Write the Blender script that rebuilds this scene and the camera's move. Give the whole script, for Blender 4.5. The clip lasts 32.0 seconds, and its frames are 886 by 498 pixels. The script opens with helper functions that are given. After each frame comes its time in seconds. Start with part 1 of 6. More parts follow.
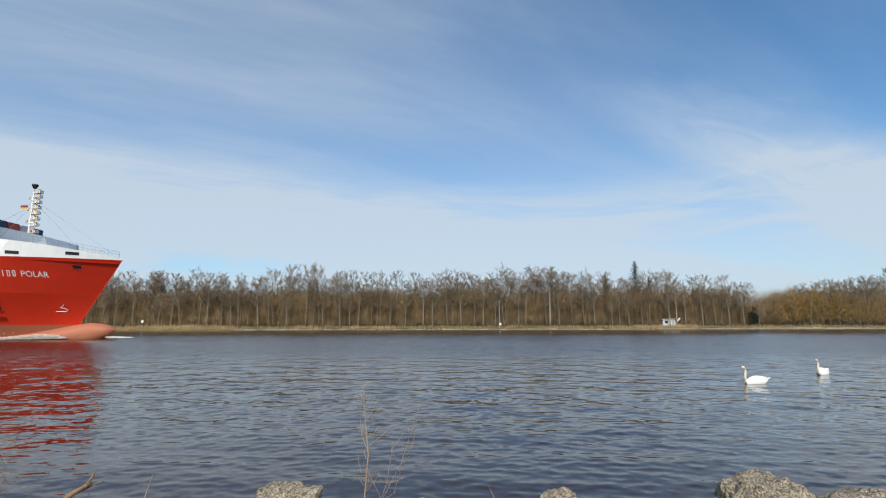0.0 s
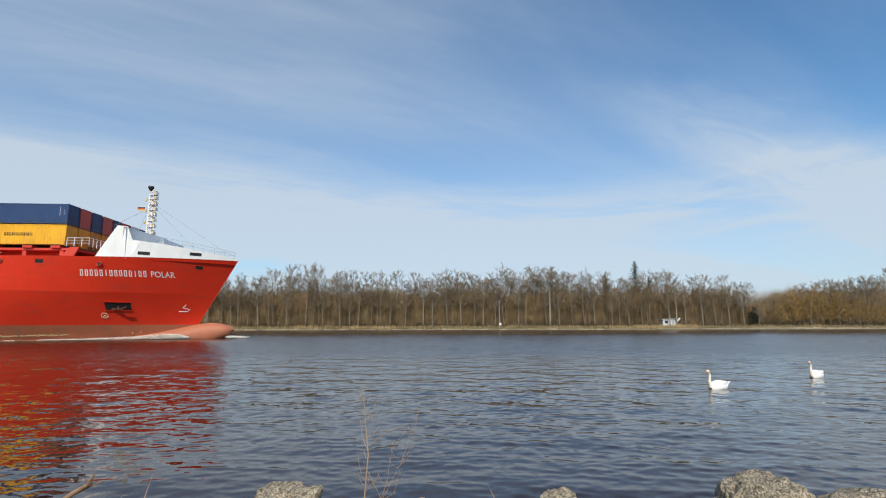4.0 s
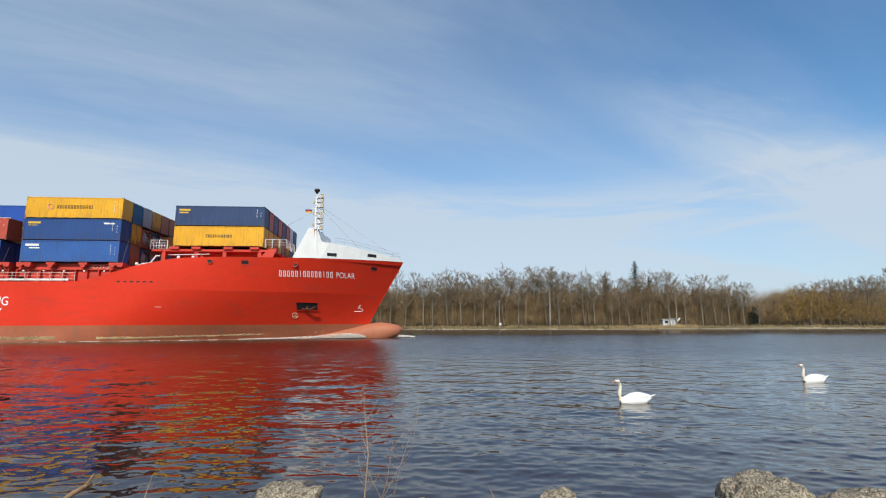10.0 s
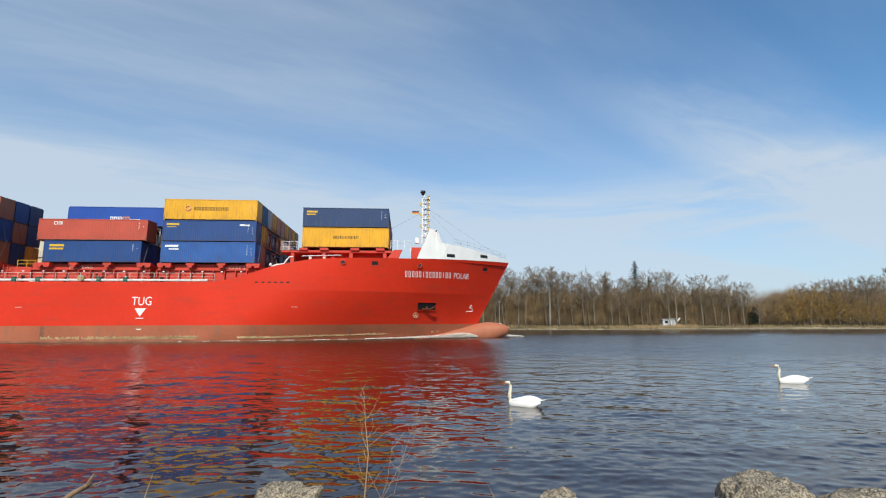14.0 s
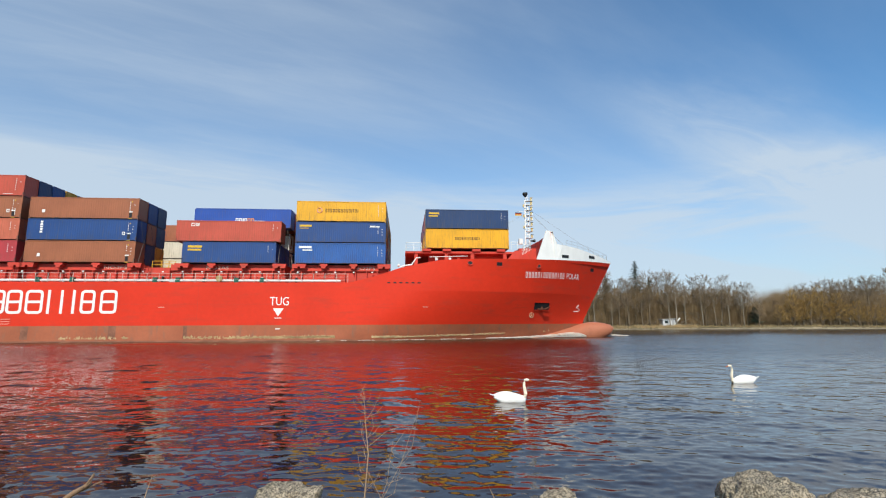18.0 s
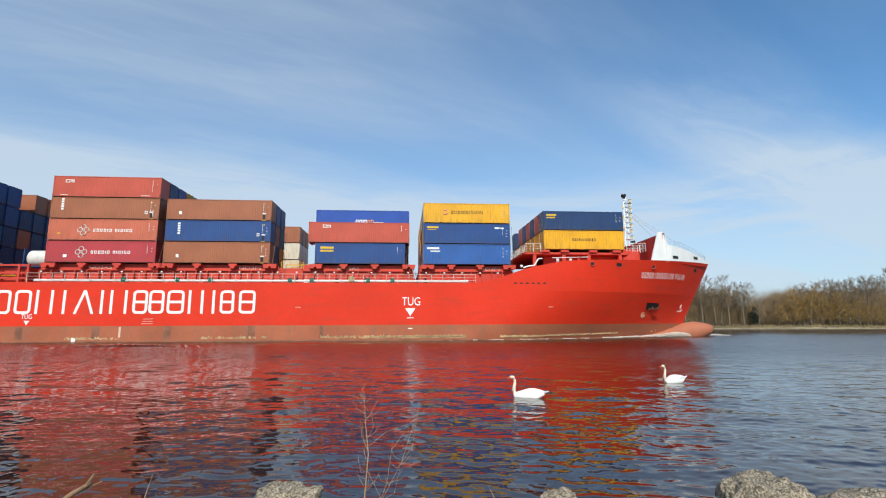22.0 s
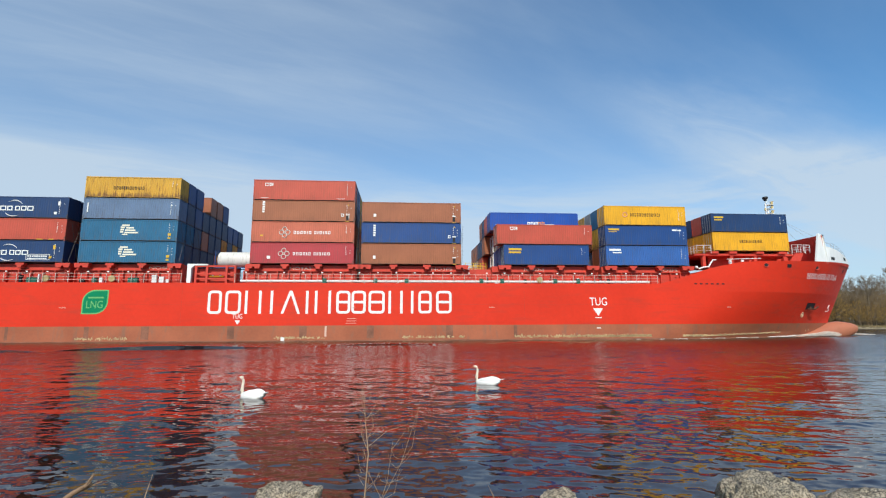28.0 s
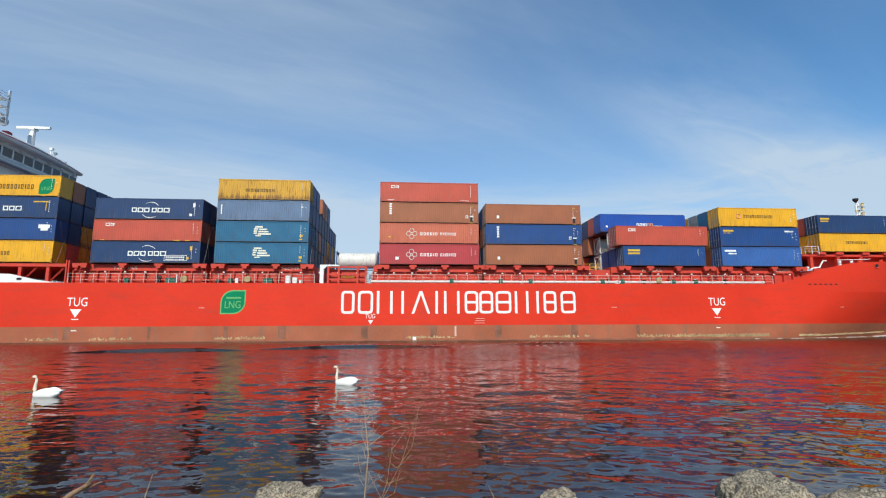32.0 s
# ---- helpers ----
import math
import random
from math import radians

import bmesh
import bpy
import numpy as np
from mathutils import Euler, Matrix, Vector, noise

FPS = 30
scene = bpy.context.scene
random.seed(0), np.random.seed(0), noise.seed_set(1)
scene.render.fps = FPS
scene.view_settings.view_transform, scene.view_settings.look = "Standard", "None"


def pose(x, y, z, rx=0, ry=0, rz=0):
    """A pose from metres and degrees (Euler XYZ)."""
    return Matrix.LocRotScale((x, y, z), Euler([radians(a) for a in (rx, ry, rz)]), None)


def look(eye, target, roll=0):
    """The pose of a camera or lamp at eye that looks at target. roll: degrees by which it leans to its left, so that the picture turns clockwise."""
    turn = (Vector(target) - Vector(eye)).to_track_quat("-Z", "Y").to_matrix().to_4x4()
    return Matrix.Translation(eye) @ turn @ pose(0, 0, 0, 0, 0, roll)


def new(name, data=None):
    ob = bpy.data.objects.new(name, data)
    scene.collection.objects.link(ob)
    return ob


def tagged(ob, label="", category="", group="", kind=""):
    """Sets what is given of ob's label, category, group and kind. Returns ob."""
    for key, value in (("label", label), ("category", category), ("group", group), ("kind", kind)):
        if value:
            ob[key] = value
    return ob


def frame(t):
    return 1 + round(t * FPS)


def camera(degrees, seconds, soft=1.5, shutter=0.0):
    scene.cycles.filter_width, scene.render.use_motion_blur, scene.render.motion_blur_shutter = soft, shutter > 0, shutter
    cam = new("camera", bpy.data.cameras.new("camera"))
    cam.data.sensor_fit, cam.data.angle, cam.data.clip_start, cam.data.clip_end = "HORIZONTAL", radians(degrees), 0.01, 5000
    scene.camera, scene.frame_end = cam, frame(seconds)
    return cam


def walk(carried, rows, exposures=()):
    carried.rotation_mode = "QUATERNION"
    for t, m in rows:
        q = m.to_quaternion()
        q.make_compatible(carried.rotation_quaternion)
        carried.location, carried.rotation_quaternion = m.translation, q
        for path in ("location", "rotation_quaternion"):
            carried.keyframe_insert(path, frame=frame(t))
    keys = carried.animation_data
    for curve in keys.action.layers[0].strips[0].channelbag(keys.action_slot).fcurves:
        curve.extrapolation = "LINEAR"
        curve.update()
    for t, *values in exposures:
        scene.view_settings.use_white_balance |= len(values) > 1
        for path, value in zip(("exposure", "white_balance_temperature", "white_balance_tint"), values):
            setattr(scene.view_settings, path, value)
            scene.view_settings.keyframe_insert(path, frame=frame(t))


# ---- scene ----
# The place: a canal seen from its bank. x runs along the canal, y across it, z is up, water at z = 0.
EYE = (0.0, 0.0, 2.311)
TILT = 0.15155
cam = camera(84.77, 32.0, soft=1.2)
VIEW = look(EYE, (0.0, math.cos(TILT), EYE[2] + math.sin(TILT)), -0.13)
walk(cam, [(0.0, VIEW), (32.0, VIEW)], exposures=[(0.0, 0.0, 6500, 10), (12.0, 0.0, 6450, 9.5), (22.0, 0.05, 6300, 8.2), (27.0, 0.02, 6220, 7.6), (32.0, -0.03, 6150, 7)])

# ---- light ----
SUN_AZ, SUN_EL = radians(187), radians(39)
sun = new("sun", bpy.data.lights.new("sun", "SUN"))
sun.data.energy, sun.data.angle, sun.data.color = 4.3, radians(0.53), (1.0, 0.90, 0.74)
sun.matrix_world = look((0, 0, 200), Vector((0, 0, 200)) - Vector((math.sin(SUN_AZ) * math.cos(SUN_EL), math.cos(SUN_AZ) * math.cos(SUN_EL), math.sin(SUN_EL))))


class Nodes:
    """Short hand for a node tree."""

    def __init__(self, tree):
        self.t = tree
        tree.nodes.clear()

    def add(self, kind):
        return self.t.nodes.new(kind)

    def link(self, a, b):
        self.t.links.new(a, b)

    def put(self, socket, value):
        if isinstance(value, bpy.types.NodeSocket):
            self.link(value, socket)
        else:
            socket.default_value = value

    def math(self, op, a, b=0.0, c=None, clamp=False):
        n = self.add("ShaderNodeMath")
        n.operation, n.use_clamp = op, clamp
        self.put(n.inputs[0], a)
        self.put(n.inputs[1], b)
        if c is not None:
            self.put(n.inputs[2], c)
        return n.outputs[0]

    def mix(self, fac, a, b, blend="MIX"):
        n = self.add("ShaderNodeMix")
        n.data_type, n.blend_type = "RGBA", blend
        self.put(n.inputs[0], fac)
        self.put(n.inputs[6], a)
        self.put(n.inputs[7], b)
        return n.outputs[2]

    def noise(self, vec, scale, detail=4.0, rough=0.55, distort=0.0):
        n = self.add("ShaderNodeTexNoise")
        if vec is not None:
            self.link(vec, n.inputs["Vector"])
        n.inputs["Scale"].default_value, n.inputs["Detail"].default_value = scale, detail
        n.inputs["Roughness"].default_value, n.inputs["Distortion"].default_value = rough, distort
        return n.outputs["Fac"]

    def mapping(self, vec, scale=(1, 1, 1), rot=(0, 0, 0), loc=(0, 0, 0)):
        n = self.add("ShaderNodeMapping")
        self.link(vec, n.inputs[0])
        n.inputs["Scale"].default_value, n.inputs["Rotation"].default_value, n.inputs["Location"].default_value = scale, rot, loc
        return n.outputs[0]

    def ramp(self, fac, lo, hi, a=0.0, b=1.0):
        n = self.add("ShaderNodeMapRange")
        n.interpolation_type = "SMOOTHSTEP"
        self.put(n.inputs[0], fac)
        for i, v in enumerate((lo, hi, a, b)):
            n.inputs[i + 1].default_value = v
        return n.outputs[0]

    def bump(self, height, distance, strength=1.0):
        n = self.add("ShaderNodeBump")
        self.link(height, n.inputs["Height"])
        n.inputs["Distance"].default_value, n.inputs["Strength"].default_value = distance, strength
        return n.outputs[0]


def sky_world():
    """Blue spring sky with thin high cloud drawn out in streaks."""
    world = bpy.data.worlds.new("sky")
    scene.world = world
    world.use_nodes = True
    n = Nodes(world.node_tree)
    sky = n.add("ShaderNodeTexSky")
    sky.sky_type, sky.sun_disc, sky.sun_elevation, sky.sun_rotation = "NISHITA", False, SUN_EL, SUN_AZ
    sky.air_density, sky.dust_density, sky.ozone_density = 1.0, 0.6, 2.0
    way = n.add("ShaderNodeTexCoord").outputs["Generated"]
    parts = n.add("ShaderNodeSeparateXYZ")
    n.link(way, parts.inputs[0])
    up = n.math("MAXIMUM", parts.outputs[2], 0.0)
    low = n.math("ADD", up, 0.1)
    flat = n.add("ShaderNodeCombineXYZ")
    n.link(n.math("DIVIDE", parts.outputs[0], low), flat.inputs[0])
    n.link(n.math("DIVIDE", parts.outputs[1], low), flat.inputs[1])
    sheet = flat.outputs[0]
    turned = n.mapping(sheet, rot=(0, 0, radians(-30)))
    rag = n.noise(n.mapping(turned, (0.5, 1.5, 1), loc=(3.1, 0.4, 0)), 1.1, 7, 0.58, 0.5)
    fine = n.noise(n.mapping(turned, (0.6, 2.6, 1), loc=(0, 2, 0)), 2.4, 8, 0.62, 0.9)
    axes = n.add("ShaderNodeSeparateXYZ")
    n.link(turned, axes.inputs[0])
    along = axes.outputs[0]
    across = n.math("ADD", axes.outputs[1], n.math("MULTIPLY", n.math("SUBTRACT", rag, 0.5), 0.7))

    def band(centre, half):
        return n.math("MULTIPLY", n.ramp(across, centre - half, centre), n.ramp(across, centre + half, centre))

    texture = n.math("ADD", n.ramp(fine, 0.28, 0.75, 0.70, 1.08), n.ramp(rag, 0.3, 0.7, -0.10, 0.18))
    fibre = n.noise(n.mapping(turned, (0.7, 2.6, 1), loc=(1.7, 0.3, 0)), 2.2, 8, 0.62, 1.6)
    thread = n.ramp(fibre, 0.30, 0.75, 0.70, 1.15)
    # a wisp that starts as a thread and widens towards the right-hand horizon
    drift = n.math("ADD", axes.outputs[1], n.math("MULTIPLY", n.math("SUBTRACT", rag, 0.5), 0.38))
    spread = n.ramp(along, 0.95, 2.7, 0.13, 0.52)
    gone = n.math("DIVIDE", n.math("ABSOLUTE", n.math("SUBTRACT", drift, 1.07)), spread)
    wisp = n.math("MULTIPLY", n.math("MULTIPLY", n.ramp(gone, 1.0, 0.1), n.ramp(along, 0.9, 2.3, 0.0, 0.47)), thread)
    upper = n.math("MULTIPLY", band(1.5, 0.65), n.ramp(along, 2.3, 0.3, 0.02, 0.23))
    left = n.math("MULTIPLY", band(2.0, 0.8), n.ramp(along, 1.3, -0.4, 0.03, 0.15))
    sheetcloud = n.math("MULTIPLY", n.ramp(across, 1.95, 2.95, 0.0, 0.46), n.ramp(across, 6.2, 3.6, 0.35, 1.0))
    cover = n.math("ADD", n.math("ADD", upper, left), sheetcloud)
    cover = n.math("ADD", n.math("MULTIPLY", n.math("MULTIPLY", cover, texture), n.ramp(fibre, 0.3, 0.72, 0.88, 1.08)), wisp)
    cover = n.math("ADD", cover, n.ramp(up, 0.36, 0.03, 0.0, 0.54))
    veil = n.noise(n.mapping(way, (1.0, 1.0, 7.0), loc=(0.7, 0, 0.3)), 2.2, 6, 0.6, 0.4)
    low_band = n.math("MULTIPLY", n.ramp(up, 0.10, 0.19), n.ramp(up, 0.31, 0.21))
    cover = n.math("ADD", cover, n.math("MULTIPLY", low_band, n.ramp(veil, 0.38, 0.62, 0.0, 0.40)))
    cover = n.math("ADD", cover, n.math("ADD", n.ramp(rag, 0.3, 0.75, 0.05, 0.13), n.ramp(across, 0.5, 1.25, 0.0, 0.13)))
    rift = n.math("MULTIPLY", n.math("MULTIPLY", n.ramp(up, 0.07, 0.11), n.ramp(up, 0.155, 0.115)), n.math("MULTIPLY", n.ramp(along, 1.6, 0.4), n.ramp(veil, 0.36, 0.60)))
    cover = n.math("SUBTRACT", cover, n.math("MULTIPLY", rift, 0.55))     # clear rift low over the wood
    cover = n.math("MINIMUM", n.math("MAXIMUM", cover, 0.0), 0.86)
    blue = n.mix(1.0, sky.outputs[0], (0.73, 1.21, 1.46, 1), "MULTIPLY")
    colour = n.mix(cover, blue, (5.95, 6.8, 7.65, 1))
    back = n.add("ShaderNodeBackground")
    n.link(colour, back.inputs[0])
    back.inputs[1].default_value = 0.1
    n.link(back.outputs[0], n.add("ShaderNodeOutputWorld").inputs[0])


sky_world()


# ---- materials ----
def material(name, colour, rough=0.6, metal=0.0, vary=0.12, scale=3.0, bump=0.0, bump_scale=20.0, dirt=None, dirt_amount=0.0,
             dirt_stretch=(1, 1, 1), dirt_scale=1.5, spec=0.35, dirt_foot=0.0):
    """A paint, stone or plant surface: base colour with variation at two scales, stains and fine relief."""
    m = bpy.data.materials.new(name)
    m.use_nodes = True
    n = Nodes(m.node_tree)
    at = n.add("ShaderNodeTexCoord").outputs["Object"]
    big, small = n.noise(at, scale * 0.25, 3), n.noise(at, scale * 4, 5)
    tone = n.math("ADD", n.ramp(big, 0.25, 0.75, 1 - vary, 1 + vary), n.ramp(small, 0.25, 0.75, -vary * 0.5, vary * 0.5))
    grey = n.add("ShaderNodeCombineXYZ")
    for i in range(3):
        n.link(tone, grey.inputs[i])
    base = n.mix(1.0, (*colour, 1), grey.outputs[0], "MULTIPLY")
    if dirt:
        stain = n.noise(n.mapping(at, dirt_stretch), dirt_scale, 6, 0.65, 0.3)
        if dirt_foot:   # rust that creeps up from the lower rail
            spot = n.add("ShaderNodeSeparateXYZ")
            n.link(at, spot.inputs[0])
            stain = n.math("ADD", stain, n.ramp(spot.outputs[2], 1.0, 0.1, 0.0, dirt_foot))
        base = n.mix(n.math("MULTIPLY", n.ramp(stain, 0.5, 0.72), dirt_amount), base, (*dirt, 1))
    bsdf = n.add("ShaderNodeBsdfPrincipled")
    n.link(base, bsdf.inputs["Base Color"])
    n.link(n.ramp(small, 0.2, 0.8, max(0.02, rough - 0.08), min(1, rough + 0.08)), bsdf.inputs["Roughness"])
    bsdf.inputs["Metallic"].default_value = metal
    bsdf.inputs["Specular IOR Level"].default_value = spec
    if bump:
        n.link(n.bump(n.noise(at, bump_scale, 6, 0.6), bump), bsdf.inputs["Normal"])
    n.link(bsdf.outputs[0], n.add("ShaderNodeOutputMaterial").inputs[0])
    return m


def water_material():
    m = bpy.data.materials.new("canal_water")
    m.use_nodes = True
    n = Nodes(m.node_tree)
    at = n.add("ShaderNodeTexCoord").outputs["Object"]
    spot = n.add("ShaderNodeSeparateXYZ")
    n.link(at, spot.inputs[0])
    off = spot.outputs[1]                               # metres from the near bank
    wind = n.math("MULTIPLY", n.ramp(off, 13, 44), n.ramp(off, 100, 78, 0.38, 1.0))
    calm = n.ramp(n.noise(n.mapping(at, (0.02, 0.07, 1)), 1.0, 3), 0.35, 0.65, 0.75, 1.2)
    wind = n.math("MULTIPLY", wind, calm)
    sway = []
    for k, (size, turn) in enumerate(((9.0, 0.3), (9.0, 1.9), (3.2, 0.1), (3.2, 1.2))):
        sway.append(n.math("SUBTRACT", n.noise(n.mapping(at, (0.8, 1.25, 1), rot=(0, 0, turn), loc=(3.7 * k, 0, 0)), size, 3, 0.6, 0.3), 0.5))
    keen = n.math("MULTIPLY_ADD", wind, 0.26, 0.11)      # cat's-paws too small for the sheet's own waves
    tilt_x = n.math("MULTIPLY", n.math("ADD", sway[0], n.math("MULTIPLY", sway[2], 0.5)), keen)
    tilt_y = n.math("MULTIPLY", n.math("ADD", sway[1], n.math("MULTIPLY", sway[3], 0.5)), keen)
    tilt_y = n.math("SUBTRACT", tilt_y, n.math("MULTIPLY", wind, 0.048))    # tilted to the near bank, so far water mirrors brighter sky
    tilt = n.add("ShaderNodeCombineXYZ")
    n.link(tilt_x, tilt.inputs[0])
    n.link(tilt_y, tilt.inputs[1])
    add = n.add("ShaderNodeVectorMath")
    add.operation = "ADD"
    n.link(n.add("ShaderNodeNewGeometry").outputs["Normal"], add.inputs[0])
    n.link(tilt.outputs[0], add.inputs[1])
    unit = n.add("ShaderNodeVectorMath")
    unit.operation = "NORMALIZE"
    n.link(add.outputs[0], unit.inputs[0])
    bsdf = n.add("ShaderNodeBsdfPrincipled")
    bsdf.inputs["Base Color"].default_value = (0.024, 0.011, 0.006, 1)
    n.link(n.math("MULTIPLY", n.ramp(off, 8, 44, 0.012, 0.23), n.ramp(off, 110, 80, 0.7, 1.0)), bsdf.inputs["Roughness"])   # ripples too fine to see one by one
    bsdf.inputs["IOR"].default_value = 1.44
    n.link(unit.outputs[0], bsdf.inputs["Normal"])
    n.link(bsdf.outputs[0], n.add("ShaderNodeOutputMaterial").inputs[0])
    return m


def plain(name, colour, rough=0.5, metal=0.0):
    return material(name, colour, rough, metal, vary=0.06, scale=2.0)


WATER = water_material()
RUST, GRIME = (0.16, 0.07, 0.03), (0.10, 0.08, 0.06)
HULL = material("red_hull_paint", (0.65, 0.036, 0.013), 0.5, spec=0.2, vary=0.07, scale=0.5, dirt=(0.40, 0.05, 0.03), dirt_amount=0.45, dirt_stretch=(0.5, 1, 2.5), dirt_scale=0.35, bump=0.01, bump_scale=0.6)
BOOT = material("faded_antifouling", (0.36, 0.108, 0.052), 0.7, vary=0.14, scale=0.8, dirt=(0.20, 0.12, 0.08), dirt_amount=0.7, dirt_stretch=(1.2, 1, 0.25), dirt_scale=0.9)
BULB = material("salmon_antifouling", (0.43, 0.155, 0.085), 0.6, vary=0.10, scale=0.8, dirt=(0.33, 0.12, 0.07), dirt_amount=0.6, dirt_scale=0.8)
DECKRED = material("red_deck_paint", (0.55, 0.05, 0.03), 0.6, vary=0.12, scale=1.5, dirt=RUST, dirt_amount=0.5, dirt_scale=2)
WHITE = material("white_ship_paint", (0.80, 0.80, 0.78), 0.45, vary=0.04, dirt=(0.5, 0.45, 0.38), dirt_amount=0.15, dirt_stretch=(1, 1, 0.25))
MARK = plain("white_marking", (0.80, 0.80, 0.78), 0.5)
DIMMARK = plain("worn_marking", (0.62, 0.42, 0.34), 0.6)
GREY = plain("grey_paint", (0.33, 0.34, 0.35), 0.55)
# real black parts, and the painted shade inside openings
BLACK = plain("black_paint_and_shade", (0.015, 0.015, 0.017), 0.6)
GREEN = plain("green_machine_paint", (0.02, 0.12, 0.085), 0.5)
RAILPAINT = material("weathered_rail_paint", (0.60, 0.52, 0.46), 0.6, vary=0.2, scale=1.2, dirt=RUST, dirt_amount=0.55, dirt_scale=1.3)
YELLOWP = plain("yellow_paint", (0.65, 0.40, 0.03), 0.5)
STEEL = plain("galvanised_steel", (0.45, 0.45, 0.44), 0.4, 0.7)
DARKSTEEL = plain("dark_lashing_steel", (0.10, 0.095, 0.09), 0.5, 0.4)
FOAM = material("white_foam", (0.78, 0.71, 0.63), 0.9, vary=0.08, scale=6)
SCUM = material("waterline_growth", (0.50, 0.36, 0.19), 0.9, vary=0.25, scale=3)
LEAFGREEN = plain("green_decal", (0.0, 0.20, 0.08), 0.8)
LEAFEDGE = plain("pale_green_decal", (0.14, 0.42, 0.14), 0.5)


def glass_material():
    m = bpy.data.materials.new("bridge_glass")
    m.use_nodes = True
    n = Nodes(m.node_tree)
    bsdf = n.add("ShaderNodeBsdfPrincipled")
    bsdf.inputs["Base Color"].default_value = (0.02, 0.03, 0.035, 1)
    bsdf.inputs["Roughness"].default_value = 0.03
    n.link(bsdf.outputs[0], n.add("ShaderNodeOutputMaterial").inputs[0])
    return m


GLASS = glass_material()


# ---- mesh helpers ----
class Geo:
    """Collects vertices and faces of one mesh."""

    def __init__(self):
        self.v, self.f = [], []

    def face(self, *pts):
        i = len(self.v)
        self.v += [tuple(p) for p in pts]
        self.f.append(tuple(range(i, i + len(pts))))
        return self

    def grid(self, rows, closed=False):
        """Quads between equal rows of points; closed joins the last point of a row to its first."""
        i, w = len(self.v), len(rows[0])
        for r in rows:
            self.v += [tuple(p) for p in r]
        for a in range(len(rows) - 1):
            for b in range(w if closed else w - 1):
                c = (b + 1) % w
                self.f.append((i + a * w + b, i + a * w + c, i + (a + 1) * w + c, i + (a + 1) * w + b))
        return self

    def box(self, x0, x1, y0, y1, z0, z1):
        i = len(self.v)
        self.v += [(x, y, z) for z in (z0, z1) for y in (y0, y1) for x in (x0, x1)]
        for q in ((0, 2, 3, 1), (4, 5, 7, 6), (0, 1, 5, 4), (2, 6, 7, 3), (0, 4, 6, 2), (1, 3, 7, 5)):
            self.f.append(tuple(i + k for k in q))
        return self

    def tube(self, points, radii, sides=6, caps=True):
        """A round bar along points."""
        pts = [Vector(p) for p in points]
        if not hasattr(radii, "__len__"):
            radii = [radii] * len(pts)
        i, rings = len(self.v), len(pts)
        for k, p in enumerate(pts):
            d = (pts[min(k + 1, rings - 1)] - pts[max(k - 1, 0)]).normalized()
            a = d.orthogonal().normalized() if abs(d.z) > 0.9 else d.cross(Vector((0, 0, 1))).normalized()
            b = d.cross(a)
            for s in range(sides):
                w = 2 * math.pi * s / sides
                self.v.append(tuple(p + radii[k] * (math.cos(w) * a + math.sin(w) * b)))
        for k in range(rings - 1):
            for s in range(sides):
                t = (s + 1) % sides
                self.f.append((i + k * sides + s, i + k * sides + t, i + (k + 1) * sides + t, i + (k + 1) * sides + s))
        if caps:
            self.f.append(tuple(i + s for s in reversed(range(sides))))
            self.f.append(tuple(i + (rings - 1) * sides + s for s in range(sides)))
        return self

    def prism(self, outline, y0, y1):
        """An outline in x and z, thick from y0 to y1."""
        n, i = len(outline), len(self.v)
        self.v += [(x, y0, z) for x, z in outline] + [(x, y1, z) for x, z in outline]
        self.f.append(tuple(i + k for k in range(n)))
        self.f.append(tuple(i + n + k for k in reversed(range(n))))
        for k in range(n):
            c = (k + 1) % n
            self.f.append((i + k, i + n + k, i + n + c, i + c))
        return self

    def ball(self, centre, size, seg=10, rings=6, rough=0.0, seed=0.0):
        c, rows = Vector(centre), []
        for r in range(rings + 1):
            th = math.pi * r / rings
            row = []
            for s in range(seg):
                ph = 2 * math.pi * s / seg
                d = Vector((math.sin(th) * math.cos(ph), math.sin(th) * math.sin(ph), math.cos(th)))
                k = 1 + rough * noise.noise(d * 1.7 + Vector((seed, seed * 2, 0)))
                row.append(c + Vector((d.x * size[0], d.y * size[1], d.z * size[2])) * k)
            rows.append(row)
        return self.grid(rows, True)

    def mesh(self, name, mat=None, smooth=False):
        me = bpy.data.meshes.new(name)
        me.from_pydata(self.v, [], self.f)
        if mat:
            me.materials.append(mat)
        if smooth:
            me.shade_smooth()
        me.update()
        return me


def part(name, geo, mat, parent, label="", smooth=False):
    """One mesh under a thing or a part; geo is a Geo or a mesh that alike pieces share."""
    ob = new(name, geo if isinstance(geo, bpy.types.Mesh) else geo.mesh(name, mat, smooth))
    ob.parent = parent
    return tagged(ob, label)


def paint(ob, mat):
    """Give this object's own material to a shared mesh."""
    ob.material_slots[0].link, ob.material_slots[0].material = "OBJECT", mat
    return ob


